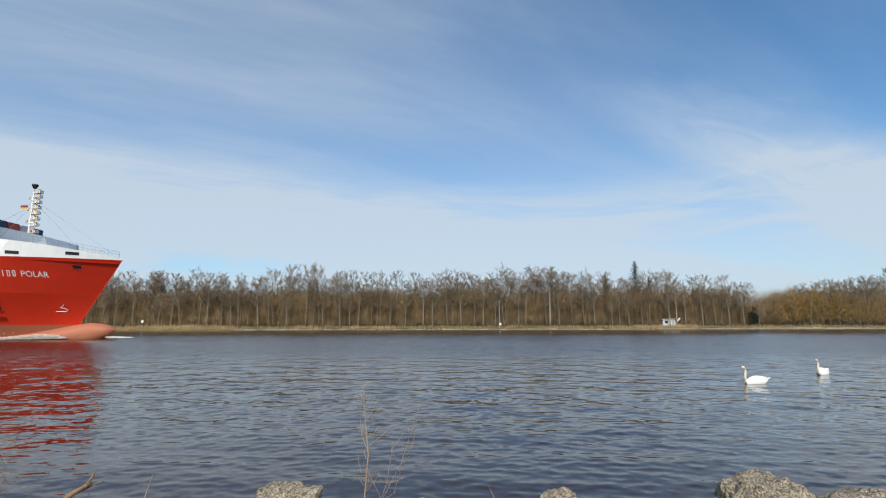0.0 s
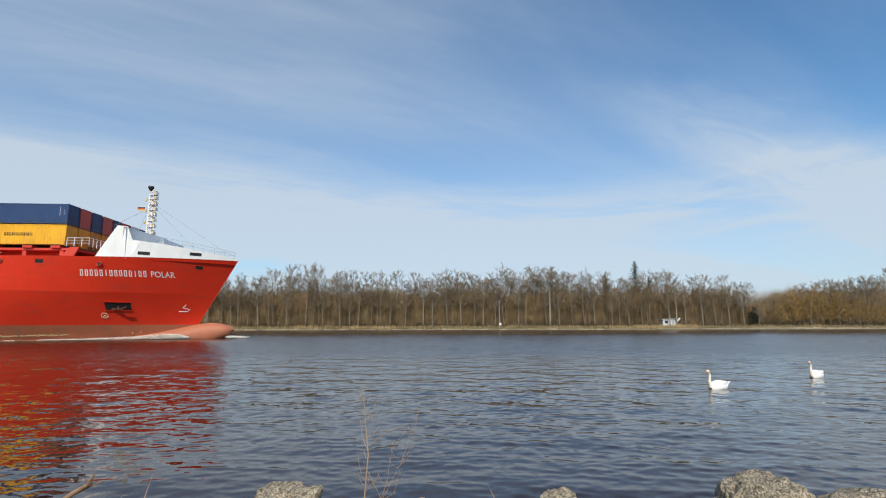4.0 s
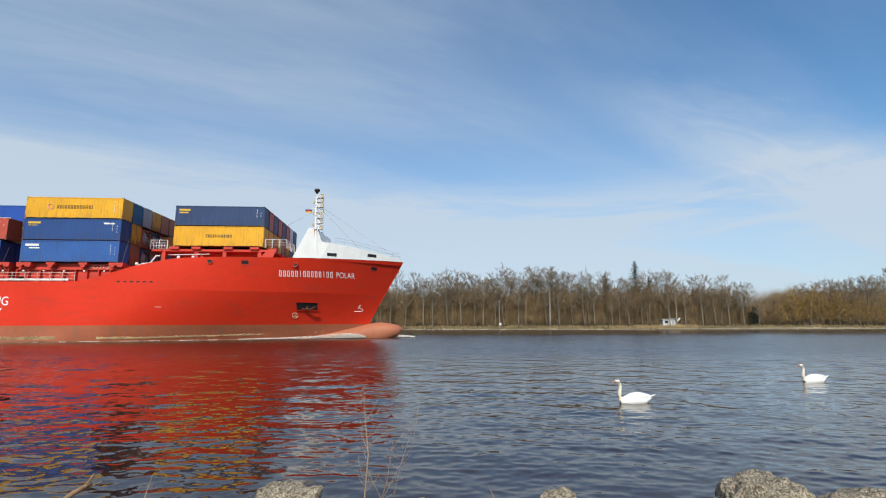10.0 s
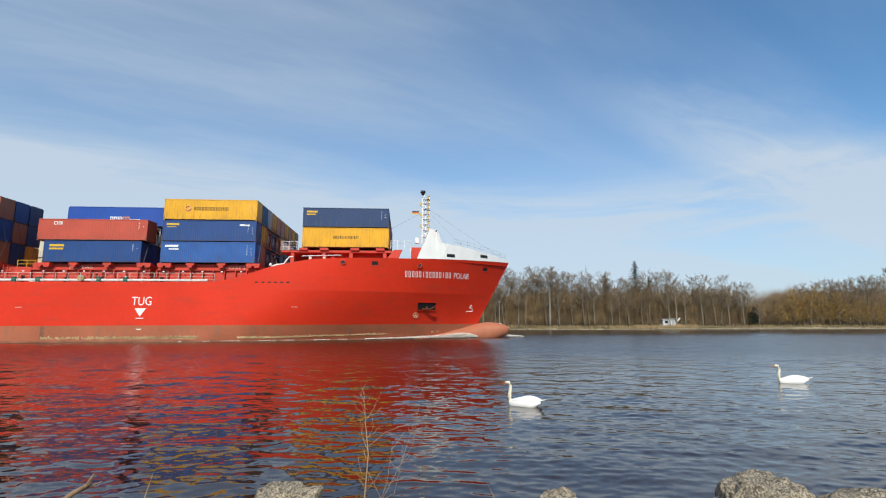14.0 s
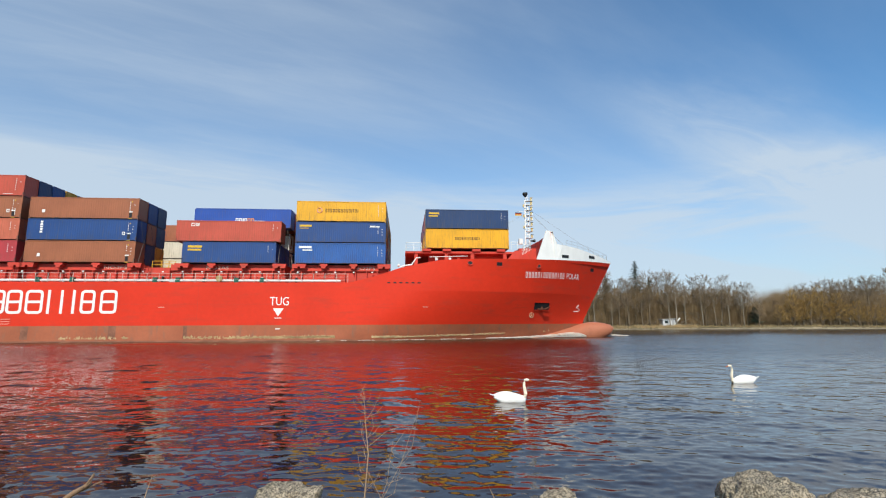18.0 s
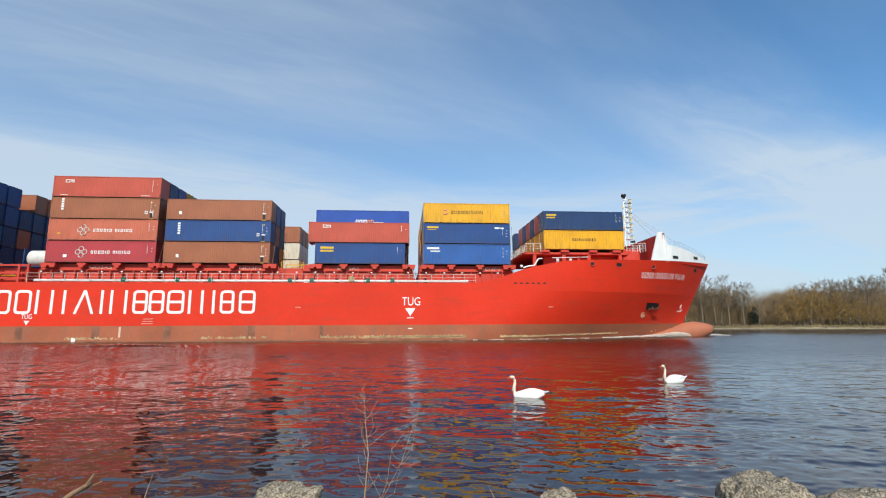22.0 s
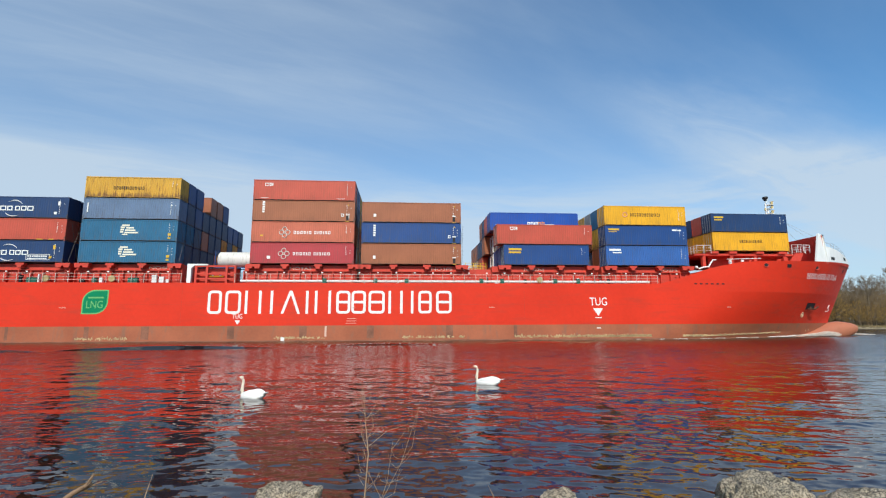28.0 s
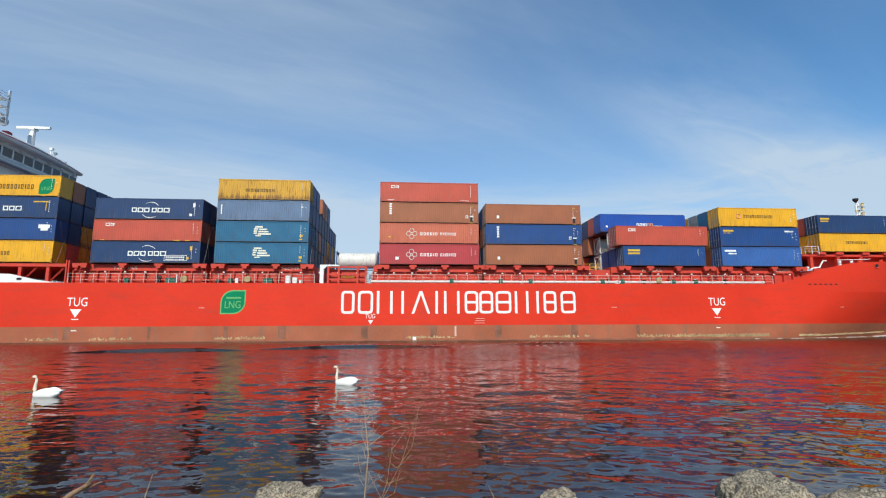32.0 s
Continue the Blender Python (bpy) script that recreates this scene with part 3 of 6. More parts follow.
# each bay: aft end of forty-foot and of long boxes, first row, height, and the rows from near to far, each from below up
Y, O, N, B, U, L_, G, P, R, W_, S, C, H, K = "yellow old_yellow navy blue royal light_blue grey_blue petrol red brown salmon crimson white cream".split()
BAYS = [
    (-11.0, -11.0, 1, 12.85, [((40, Y), (40, N)), ((40, Y), (40, R)), ((40, O), (40, N)), ((40, Y), (40, R)), ((40, W_), (40, N)), ((40, O), (40, R)), ((40, N), (20, H)), ((40, N), (40, N))]),
    (-28.8, -29.6, 0, LOW, [((40, L_), (40, B), (40, Y)), ((40, W_), (40, O), (40, P)), (None, None, (40, "grey")), (None, None, (40, O)), (None, None, (40, W_)), ((40, B), (40, O), (40, W_)), ((40, W_), (40, N), (40, O)), ((40, N), (40, R), (40, W_)), ((40, R), (40, N), (40, O)), ((40, R), (40, W_), (40, W_))]),
    (-43.5, -44.45, 0, LOW, [((40, B), (45, R)), ((40, U),), ((40, U), None, (45, U)), (None, None, (45, R)), ((40, N), (45, W_), (45, N)), ((45, R), (45, N), (45, W_)), ((45, W_), (45, N)), ((45, K), (45, W_)), ((45, K), (45, W_)), ((45, K), (45, W_))]),
    (-62.4, -63.2, 0, LOW, [((45, W_), (45, B), (45, W_)), ((45, N), (45, W_), (45, B)), ((45, O), (45, N), (45, N)), None, None, None, None, ((45, K), (45, K), (45, W_)), ((45, K), (45, K), (45, W_)), ((45, K), (45, K), (45, W_))]),
    (-77.1, -77.9, 0, LOW, [((45, C), (45, S), (45, W_), (45, R)), ((45, N), (45, W_), (45, N), (45, N)), ((45, W_), (45, N), (45, N), (45, B)), ((45, N), (45, R), (45, O), (45, O)), ((45, W_), (45, N), (45, N), (45, N)), ((45, N), (45, N), (45, W_), (45, N)), ((45, N), (45, O), (45, N)), ((45, N), (45, N), (45, W_)), ((45, N), (45, W_)), ((45, N), (45, N))]),
    (-99.65, -99.65, 0, LOW, [((40, P), (40, P), (40, G), (40, O)), ((40, N), (40, P), (40, N), (40, B)), ((40, N), (40, N), (40, B), (40, B)), ((40, N), (40, W_), (40, N)), ((40, N), (40, N), (40, N), (40, W_)), ((40, O), (40, N), (40, N), (40, W_)), ((40, N), (40, O), (40, N), (40, B)), ((40, W_), (40, N), (40, B)), ((40, N), (40, O), (40, B)), ((40, N), (40, N), (40, N))]),
    (-114.4, -115.2, 0, LOW, [((45, N), (45, R), (45, N)), ((45, N), (45, R), (45, N)), ((45, R), (45, N), (45, N)), ((45, N), (45, R), (45, N)), ((45, N), (45, N), (45, N)), ((45, N), (45, W_), (45, N)), ((45, N), (45, N)), ((45, N), (45, N)), ((45, N), (45, N)), ((45, N), (45, N))]),
    (-132.8, -133.6, 0, LOW, [((45, Y), (45, B), (45, N), (45, Y)), ((45, R), (45, N), (45, N), (45, W_)), ((45, O), (45, O), (45, N), (45, N)), ((45, R), (45, R), (45, O), (45, N)), ((45, W_), (45, N), (45, N), (45, N)), ((45, N), (45, N), (45, R), (45, N)), ((45, N), (45, N), (45, N), (45, N)), ((45, N), (45, N), (45, N), (45, N)), ((45, N), (45, N), (45, W_), (45, N)), ((45, N), (45, N), (45, N), (45, N))]),
]


def load_bays():
    for x40, x45, first, floor_z, stacks in BAYS:
        for i, stack in enumerate(stacks):
            for k, box in enumerate(stack or ()):
                if box:
                    size, tone = box
                    container(size, tone, x45 if size == 45 else x40 if size == 40 else x40 + 6.1, 0.35 + ROW * (i + first), floor_z + TIER * k, full=(i == 0))


load_bays()


# ---- tank containers ----
def tank_container(x, y, z, tone, ends, label, length=6.058):
    t = tagged(new("tank_container"), label, "tank container", "tank containers on the ship")
    mat, rim = CMAT[tone], CMAT[ends]
    rows = []
    for u, r in ((0.12, 0.05), (0.16, 0.6), (0.26, 0.95), (0.42, 1.13), (0.5, 1.16), (length - 0.5, 1.16), (length - 0.42, 1.13), (length - 0.26, 0.95), (length - 0.16, 0.6), (length - 0.12, 0.05)):
        rows.append([(u, CW / 2 + r * math.cos(a), 1.3 + r * math.sin(a)) for a in np.linspace(0, 2 * math.pi, 24, endpoint=False)])
    part("tank", Geo().grid(rows, True), mat, t, "", True)
    for px in (0.0, length - 0.12):
        for py in (0.0, CW - 0.12):
            part("post", Geo().box(px, px + 0.12, py, py + 0.12, 0, 2.59), rim, t)
        part("end_ring", Geo().tube([(px + 0.06, CW / 2 + 1.1 * math.cos(a), 1.3 + 1.1 * math.sin(a)) for a in np.linspace(0, 2 * math.pi, 21)], 0.07, 5), rim, t)
        for pz in (0.0, 2.47):
            part("end_beam", Geo().box(px, px + 0.12, 0.12, CW - 0.12, pz, pz + 0.12), rim, t)
        for k in (0, 1):
            part("brace", Geo().tube([(px + 0.06, 0.06 if k else CW - 0.06, 0.1), (px + 0.06, CW / 2, 1.0)], 0.05, 4), rim, t)
    for py in (0.0, CW - 0.12):
        part("side_rail", Geo().box(0.12, length - 0.12, py, py + 0.1, 0.0, 0.12), rim, t)
    ABOARD.append((t, Matrix.Translation((x, y, z))))


tank_container(-84.4, 0.35 + 2 * ROW, LOW, "white", "blue", "white tank container with blue end frames")
for i in (2, 3, 4):
    for k in (0, 1):
        for h in (0, 1):
            tank_container(-28.75 + 6.12 * h, 0.35 + ROW * i, LOW + TIER * k, "grey", "brown" if (i + k) % 2 else "navy", "grey dished tank container among stacked boxes")
for i in (1, 3):
    for k in ((1,) if i == 1 else (0, 1)):
        for h in (0, 1):
            tank_container(-43.6 + 6.12 * h, 0.35 + ROW * i, LOW + TIER * k, "cream", "white", "tank container in a pale open frame")


# ---- markings on the boxes ----
def marks(c, rects, mat, name="marking", y=-0.008):
    """Plain flat bars and frames on the near side of a box; rects are x, z, width, height."""
    for x, z, w, h in rects:
        g = Geo()
        if name == "company_mark" and h >= 0.36 and 0.18 < w < 0.9:     # a hollow frame where a broad sign stood
            t = min(0.2 * h, 0.3 * w)
            g.box(x, x + t, y, y + 0.006, z, z + h).box(x + w - t, x + w, y, y + 0.006, z, z + h)
            g.box(x + t, x + w - t, y, y + 0.006, z, z + t).box(x + t, x + w - t, y, y + 0.006, z + h - t, z + h)
        else:
            g.box(x, x + w, y, y + 0.006, z, z + h)
        part(name, g, mat, c)


def word(x, z, height, widths, gap):
    """A row of bars in place of a company's name."""
    out = []
    for w in widths:
        out.append((x, z, w, height))
        x += w + gap
    return out


DARKBROWN = plain("dark_lettering", (0.07, 0.045, 0.02), 0.6)
NEAR = {}
for c, m in ABOARD:
    p = m.translation
    if c.get("category") == "container" and p.y < (3.2 if p.x > -12 else 1.0):
        NEAR.setdefault(round(p.x), []).append((p.z, c))
for key in NEAR:
    NEAR[key].sort(key=lambda q: q[0])


def near(x, k):
    return sorted((q for key in NEAR for q in NEAR[key] if abs(key - x) < 2.0), key=lambda q: q[0])[k][1]


def brand_row(c, x, z, size, mat, count, seed):
    rnd = random.Random(seed)
    marks(c, word(x, z, size, [size * rnd.choice((0.42, 0.5, 0.5, 0.2)) for _ in range(count)], size * 0.3), mat, "company_mark")


def codes(c, length, seed, mat=MARK):
    """Small code bars that every box carries near its end."""
    rnd = random.Random(seed)
    rects = [(length - 1.1, 2.3 - 0.24 * k, 0.05 + 0.04 * rnd.random(), 0.12) for k in range(rnd.randint(4, 8))]
    rects += [(length - 0.55, 1.9 - 0.4 * k, 0.10, 0.08) for k in range(rnd.randint(1, 3))]
    marks(c, rects, mat, "code_mark")


def mark_boxes():
    bow, yel, red, brn, tall, blue, navy, aft = -11, -29, -44, -63, -78, -100, -115, -134
    for s, (x, n, ln) in enumerate(((bow, 2, 12.2), (yel, 3, 12.2), (brn, 3, 13.7), (tall, 4, 13.7), (blue, 4, 12.2), (navy, 3, 13.7), (aft, 4, 13.7))):
        for k in range(n):
            if not (x == bow and k == 0):
                codes(near(x, k), ln, s * 7 + k)
    brand_row(near(bow, 0), 4.3, 1.3, 0.42, DARKBROWN, 14, 1)
    marks(near(bow, 1), [(0.5, 2.15, 1.5, 0.26), (0.5, 1.8, 1.3, 0.18)], YELLOWP, "company_mark")
    brand_row(near(yel, 2), 3.9, 1.35, 0.46, DARKBROWN, 14, 2)
    ring = Geo().tube([(3.1 + 0.33 * math.cos(a), -0.006, 1.6 + 0.33 * math.sin(a)) for a in np.linspace(0, 2 * math.pi, 17)], 0.07, 4, False)
    part("company_mark", ring, plain("pink_mark", (0.75, 0.35, 0.25)), near(yel, 2))
    marks(near(yel, 1), [(0.5, 2.2, 1.6, 0.26), (0.55, 1.95, 1.2, 0.08)], YELLOWP, "company_mark")
    marks(near(yel, 1), [(10.0, 2.2, 0.7, 0.22), (10.75, 2.2, 0.6, 0.16)], MARK, "company_mark")
    marks(near(yel, 0), [(0.5, 2.15, 1.7, 0.28), (1.0, 1.8, 1.3, 0.16)], MARK, "company_mark")
    low, mid = near(red, 0), near(red, 1)
    marks(low, [(0.7, 2.1, 1.8, 0.3), (0.7, 1.7, 1.75, 0.24)], YELLOWP, "company_mark")
    codes(low, 12.2, 31)
    codes(mid, 13.7, 32)
    marks(mid, [(1.9, 2.1, 0.5, 0.42), (2.5, 2.1, 0.22, 0.42), (2.8, 2.1, 0.14, 0.42)], MARK, "company_mark")
    unit = [c for c, m in ABOARD if c.get("category") == "container" and abs(m.translation.x + 44.45) < 0.3 and abs(m.translation.y - 0.35 - 2 * ROW) < 0.3 and m.translation.z > 15][0]
    marks(unit, word(5.8, 0.9, 0.55, (0.4, 0.4, 0.16, 0.36), 0.1), MARK, "company_mark")
    marks(unit, word(7.5, 0.9, 0.55, (0.42, 0.42), 0.1), plain("orange_mark", (0.8, 0.28, 0.02)), "company_mark")
    marks(unit, word(8.5, 0.95, 0.16, (0.3,) * 4, 0.06) + [(0.9, 0.75, 0.3, 0.3)], MARK, "company_mark")
    for k in (0, 2):
        marks(near(brn, k), [(1.6, 0.8, 0.36, 0.42)], MARK, "door_plate")
    for c in [near(brn, k) for k in (0, 1, 2)] + [near(tall, 2)]:
        marks(c, [(12.55, 0.25, 0.36, 0.62)], BLACK, "door_plate")
        marks(c, [(12.5, 0.93, 0.5, 0.14)], MARK, "door_plate")
        marks(c, [(12.75, 2.3, 0.14, 0.14), (12.5, 0.04, 0.5, 0.06)], YELLOWP, "code_mark")
    marks(near(brn, 1), word(1.6, 1.0, 0.26, (0.3,), 0) + [(1.6, 1.35 + 0.33 * q, 0.32, 0.24) for q in range(4)] + [(11.9, 0.8, 0.34, 0.42)], MARK, "company_mark")
    marks(near(tall, 3), [(1.5, 2.0, 0.55, 0.42), (2.15, 2.0, 0.22, 0.42), (2.45, 2.0, 0.14, 0.42), (1.0, 0.3, 1.0, 0.05), (11.2, 0.3, 1.2, 0.05)], MARK, "company_mark")
    marks(near(tall, 2), [(1.3, 1.2 + 0.33 * q, 0.32, 0.24) for q in range(5)] + [(11.9, 0.75, 0.36, 0.42), (12.9, 0.4, 0.06, 0.9)], MARK, "company_mark")
    for k in (0, 1):
        c = near(tall, k)
        marks(c, word(5.6, 1.2, 0.40, (0.28, 0.30, 0.28, 0.26, 0.12, 0.30), 0.16) + word(8.35, 1.2, 0.40, (0.25, 0.12, 0.30, 0.12, 0.24, 0.32), 0.16), MARK, "company_mark")
        knot = Geo()
        for dx, dz in ((-0.42, 0), (0.42, 0), (0, 0.42), (0, -0.42)):
            knot.tube([(4.4 + dx + 0.3 * math.cos(a), -0.006, 1.4 + dz + 0.3 * math.sin(a)) for a in np.linspace(0, 2 * math.pi, 15)], 0.06, 4, False)
        part("company_mark", knot, plain("silver_mark", (0.6, 0.55, 0.5)), c)
    marks(near(tall, 1), [(1.2, 0.85, 0.35, 0.2)], YELLOWP, "label_plate")
    marks(near(tall, 0), [(2.2, 0.7, 0.45, 0.4)], MARK, "label_plate")
    brand_row(near(blue, 3), 3.6, 1.15, 0.42, DARKBROWN, 14, 3)
    marks(near(blue, 2), [(0.5, 0.9, 0.14, 1.3), (11.1, 1.9, 0.22, 0.16)], MARK, "code_mark")
    for k in (0, 1):
        c = near(blue, k)
        marks(c, [(5.1, 2.0, 1.0, 0.22), (4.95, 1.72, 0.55, 0.22), (5.65, 1.68, 1.0, 0.20), (4.95, 1.42, 0.45, 0.22), (5.55, 1.36, 1.3, 0.20), (4.95, 1.12, 0.4, 0.22), (5.5, 1.04, 1.7, 0.20), (5.2, 0.82, 0.7, 0.16)], plain("cream_mark", (0.75, 0.72, 0.6)), "company_mark")
        marks(c, [(11.0, 0.75, 0.4, 0.35), (11.0, 0.35, 0.35, 0.2)], YELLOWP, "code_mark")
    for k in (0, 2):
        c = near(navy, k)
        marks(c, word(4.6, 1.0, 0.62, (0.62, 0.72, 0.66), 0.12) + word(7.15, 1.0, 0.62, (0.6, 0.66, 0.76), 0.12), MARK, "company_mark")
        for a0, cz in ((0.6, 0.75), (3.74, 1.95)):
            arc = [(7.0 + 1.5 * math.cos(a0 + q * 0.16) * 0.8, -0.006, 1.3 + 1.05 * math.sin(a0 + q * 0.16)) for q in range(11)]
            part("company_mark", Geo().tube(arc, [0.02 + 0.045 * math.sin(math.pi * q / 10) for q in range(11)], 4, False), MARK, c)
        marks(c, [(12.4, 1.75, 0.3, 0.55), (12.0, 0.55, 0.34, 0.34)], MARK if k else YELLOWP, "code_mark")
    c = near(navy, 0)
    marks(c, [(9.2, 1.05, 2.9, 0.05), (9.2, 0.35, 2.9, 0.05), (9.2, 0.4, 0.05, 0.65), (12.05, 0.4, 0.05, 0.65)] + word(9.4, 0.75, 0.18, (0.2,) * 9, 0.07) + word(9.4, 0.47, 0.14, (0.18,) * 10, 0.06), MARK, "company_mark")
    marks(near(navy, 1), [(1.5, 2.0, 0.55, 0.42), (2.15, 2.0, 0.22, 0.42), (2.45, 2.0, 0.14, 0.42)], MARK, "company_mark")
    marks(near(navy, 1), [(1.0, 0.1, 0.5, 0.1), (10.2, 0.1, 0.8, 0.1), (11.7, 0.1, 0.6, 0.1)], YELLOWP, "code_mark")
    brand_row(near(aft, 3), 4.4, 1.0, 0.62, DARKBROWN, 14, 5)
    top = near(aft, 3)
    part("leaf_mark", leaf_outline(11.1, 0.35, 1.85, 2.1), LEAFGREEN, top, "green leaf emblem").location.y = -0.006
    lettering("leaf_words", "LNG", 0.5, 11.45, 0.85, -0.012, LEAFEDGE, top, 1.2)
    c = near(aft, 2)
    marks(c, word(7.0, 1.0, 0.62, (0.62, 0.66, 0.76), 0.12), MARK, "company_mark")
    marks(c, [(10.6, 2.15, 1.9, 0.16), (12.2, 1.0, 0.1, 1.1)], YELLOWP, "code_mark")
    marks(near(aft, 1), [(11.6, 1.6, 1.4, 0.5), (11.9, 1.3, 0.9, 0.3)], MARK, "company_mark")
    brand_row(near(aft, 0), 6.5, 1.0, 0.5, DARKBROWN, 6, 6)


def leaf_outline(x, z, w, h, depth=0.006):
    """A leaf: a square sheet with two opposite corners rounded."""
    pts = [(x, z)]
    r = 0.5
    pts += [(x + w * (1 - r) + w * r * math.sin(a), z + h * r * (1 - math.cos(a))) for a in np.linspace(0, math.pi / 2, 9)]
    pts += [(x + w, z + h)]
    pts += [(x + w * r * (1 - math.sin(a)), z + h * (1 - r) + h * r * math.cos(a)) for a in np.linspace(0, math.pi / 2, 9)]
    return Geo().prism(pts, 0, depth)


mark_boxes()


# ---- markings on the hull ----
def hull_patch(name, x0, x1, z0, z1, mat, out=0.03, label="", n=4):
    """A sheet that follows the hull's side."""
    rows = [[(x, side_y(x, z) - out, z) for x in np.linspace(x0, x1, n + 1)] for z in np.linspace(z0, z1, 3)]
    return part(name, Geo().grid(rows), mat, ship, label)


def hull_marks():
    # company name drawn as plain frames, wedges and bars of its size
    edges = [(-82.8, -81.05), (-80.6, -78.6), (-78.1, -76.0), (-75.7, -73.65), (-73.3, -71.15), (-70.5, -69.7), (-69.1, -67.0), (-66.3, -64.45), (-64.3, -62.4), (-62.05, -59.9), (-59.4, -57.5), (-56.65, -55.8), (-55.4, -53.6), (-53.0, -50.9)]
    lo, hi, w = 3.6, 6.62, 0.33
    kinds = "frame frame pair bar wedge bar pair ladder ladder ladder pair bar ladder ladder".split()
    for (a, b), kind in zip(edges, kinds):
        g = Geo()
        if kind == "bar":
            g.box((a + b) / 2 - w / 2, (a + b) / 2 + w / 2, -0.012, -0.004, lo, hi)
        elif kind == "pair":
            g.box(a, a + w, -0.012, -0.004, lo, hi).box(b - w, b, -0.012, -0.004, lo, hi)
        elif kind == "wedge":
            m = (a + b) / 2
            for u, v in ((a, m), (b, m)):
                g.prism([(u - w * 0.52, lo), (u + w * 0.52, lo), (v + w * 0.52, hi), (v - w * 0.52, hi)], -0.012 if u == a else -0.014, -0.004)
        else:
            rings = []
            for d, r in ((0, 0.5), (w, 0.25)):
                ring = []
                for q, (sx, sz) in enumerate(((1, 1), (-1, 1), (-1, -1), (1, -1))):
                    cx, cz = (b - d - r if sx > 0 else a + d + r), (hi - d - r if sz > 0 else lo + d + r)
                    ring += [(cx + r * math.cos(e), -0.012, cz + r * math.sin(e)) for e in np.linspace(q * math.pi / 2, (q + 1) * math.pi / 2, 5)]
                rings.append(ring)
            g.grid(rings, True)
            if kind == "ladder":
                g.box(a + w, b - w, -0.012, -0.004, (lo + hi) / 2 - w / 2, (lo + hi) / 2 + w / 2)
        part("hull_mark", g, MARK, ship, "white painted company mark")
    for x in (-31.6, -117.1):
        lettering("tug_sign", "TUG", 1.12, x - 0.08, 4.62, -0.01, MARK, ship, 2.45)
        part("tug_arrow", Geo().prism([(x + 0.35, 4.25), (x + 1.05, 3.2), (x + 1.75, 4.25)], -0.012, -0.004), MARK, ship)
        part("draught_dash", Geo().box(x + 0.6, x + 1.5, -0.012, -0.004, 2.92, 3.02), MARK, ship)
        part("draught_dash", Geo().box(x + 0.75, x + 1.35, -0.012, -0.004, 1.5, 1.62), MARK, ship)
    lettering("tug_sign", "TUG", 0.6, -79.6, 2.98, -0.02, MARK, ship, 1.3)
    part("tug_arrow", Geo().prism([(-79.25, 2.75), (-78.9, 2.2), (-78.55, 2.75)], -0.012, -0.004), MARK, ship)
    for x in (-100.6, -45.4, -11.1, -64.2):
        hull_patch("hull_dash", x - 0.38, x + 0.38, 4.37, 4.44, DIMMARK, 0.012)
    for z in (4.78, 7.2):
        rows = [[(x, side_y(x, q) - 0.006, q) for x in np.linspace(-128, 10 if z < 6 else -24, 60)] for q in (z, z + 0.035)]
        part("weld_seam", Geo().grid(rows), SEAM, ship, "faint darker weld seam")
    for k in range(9):
        x = -120 + 11.3 * k
        part("weld_seam", Geo().box(x, x + 0.03, -0.006, 0, BOOT_Z + 0.02, 7.6), SEAM, ship)
    for k in range(3):
        hull_patch("load_line", -65.0 + 0.1 * k, -63.6, 2.3 + 0.3 * k, 2.36 + 0.3 * k, DIMMARK, 0.012)
    part("depth_gauge", Geo().box(-67.7, -67.45, -0.02, -0.004, 0.6, 1.95), DIMMARK, ship)
    part("discharge_cover", Geo().box(-73.3, -72.85, -0.06, 0, 0.1, 0.55), MARK, ship)
    leaf = part("leaf_mark", leaf_outline(-98.3, 3.6, 3.15, 3.1, 0.004), LEAFEDGE, ship, "green leaf emblem with pale rim")
    leaf.location.y = -0.008
    part("leaf_face", leaf_outline(-98.15, 3.75, 2.85, 2.8, 0.006), LEAFGREEN, leaf).location.y = -0.006
    lettering("leaf_words", "LNG", 0.95, -97.75, 4.35, -0.016, LEAFEDGE, leaf, 2.0)
    part("leaf_bars", Geo().box(-97.6, -95.7, -0.014, -0.008, 5.6, 5.8), LEAFEDGE, leaf)
    # ship's own name on the bow: company part as bars, then the word
    spots = [3.55 + 0.505 * k for k in range(14)]
    for k, x in enumerate(spots):
        wd = 0.09 if k in (5, 11) else 0.30
        xc = x + 0.18
        g = Geo()
        zb, ht = 8.72 + 0.012 * k, 0.82
        e, t = wd / 2, 0.085
        bars = ((xc - e, xc - e + t, zb, zb + ht), (xc + e - t, xc + e, zb, zb + ht), (xc - e, xc + e, zb, zb + t), (xc - e, xc + e, zb + ht - t, zb + ht)) if wd > 0.2 else ((xc - t / 2, xc + t / 2, zb, zb + ht),)
        for x0, x1, z0, z1 in bars:
            g.grid([[(q, side_y(q, z) - 0.02, z) for q in (x0, x1)] for z in (z0, z1)])
        part("name_mark", g, MARK, ship)
    me = lettering("name_word", "POLAR", 0.82, 10.95, 8.9, 0, MARK, ship, 2.55).data
    for v in me.vertices:
        v.co.y = side_y(v.co.x, v.co.z) - 0.02 + v.co.y * 0.2
    # openings in the shell, their dark insides painted as flat black sheets
    for x, z in ((-4.9, 10.45), (5.6, 10.42)):
        ring = [(x + 0.36 * math.cos(a), side_y(x, z) - 0.05, z + 0.3 * math.sin(a)) for a in np.linspace(0, 2 * math.pi, 17)]
        f = part("fairlead", Geo().tube(ring, 0.07, 5, False), DECKRED, ship, "round mooring fairlead")
        part("fairlead_shade", Geo().face(*ring[:-1]), BLACK, f)
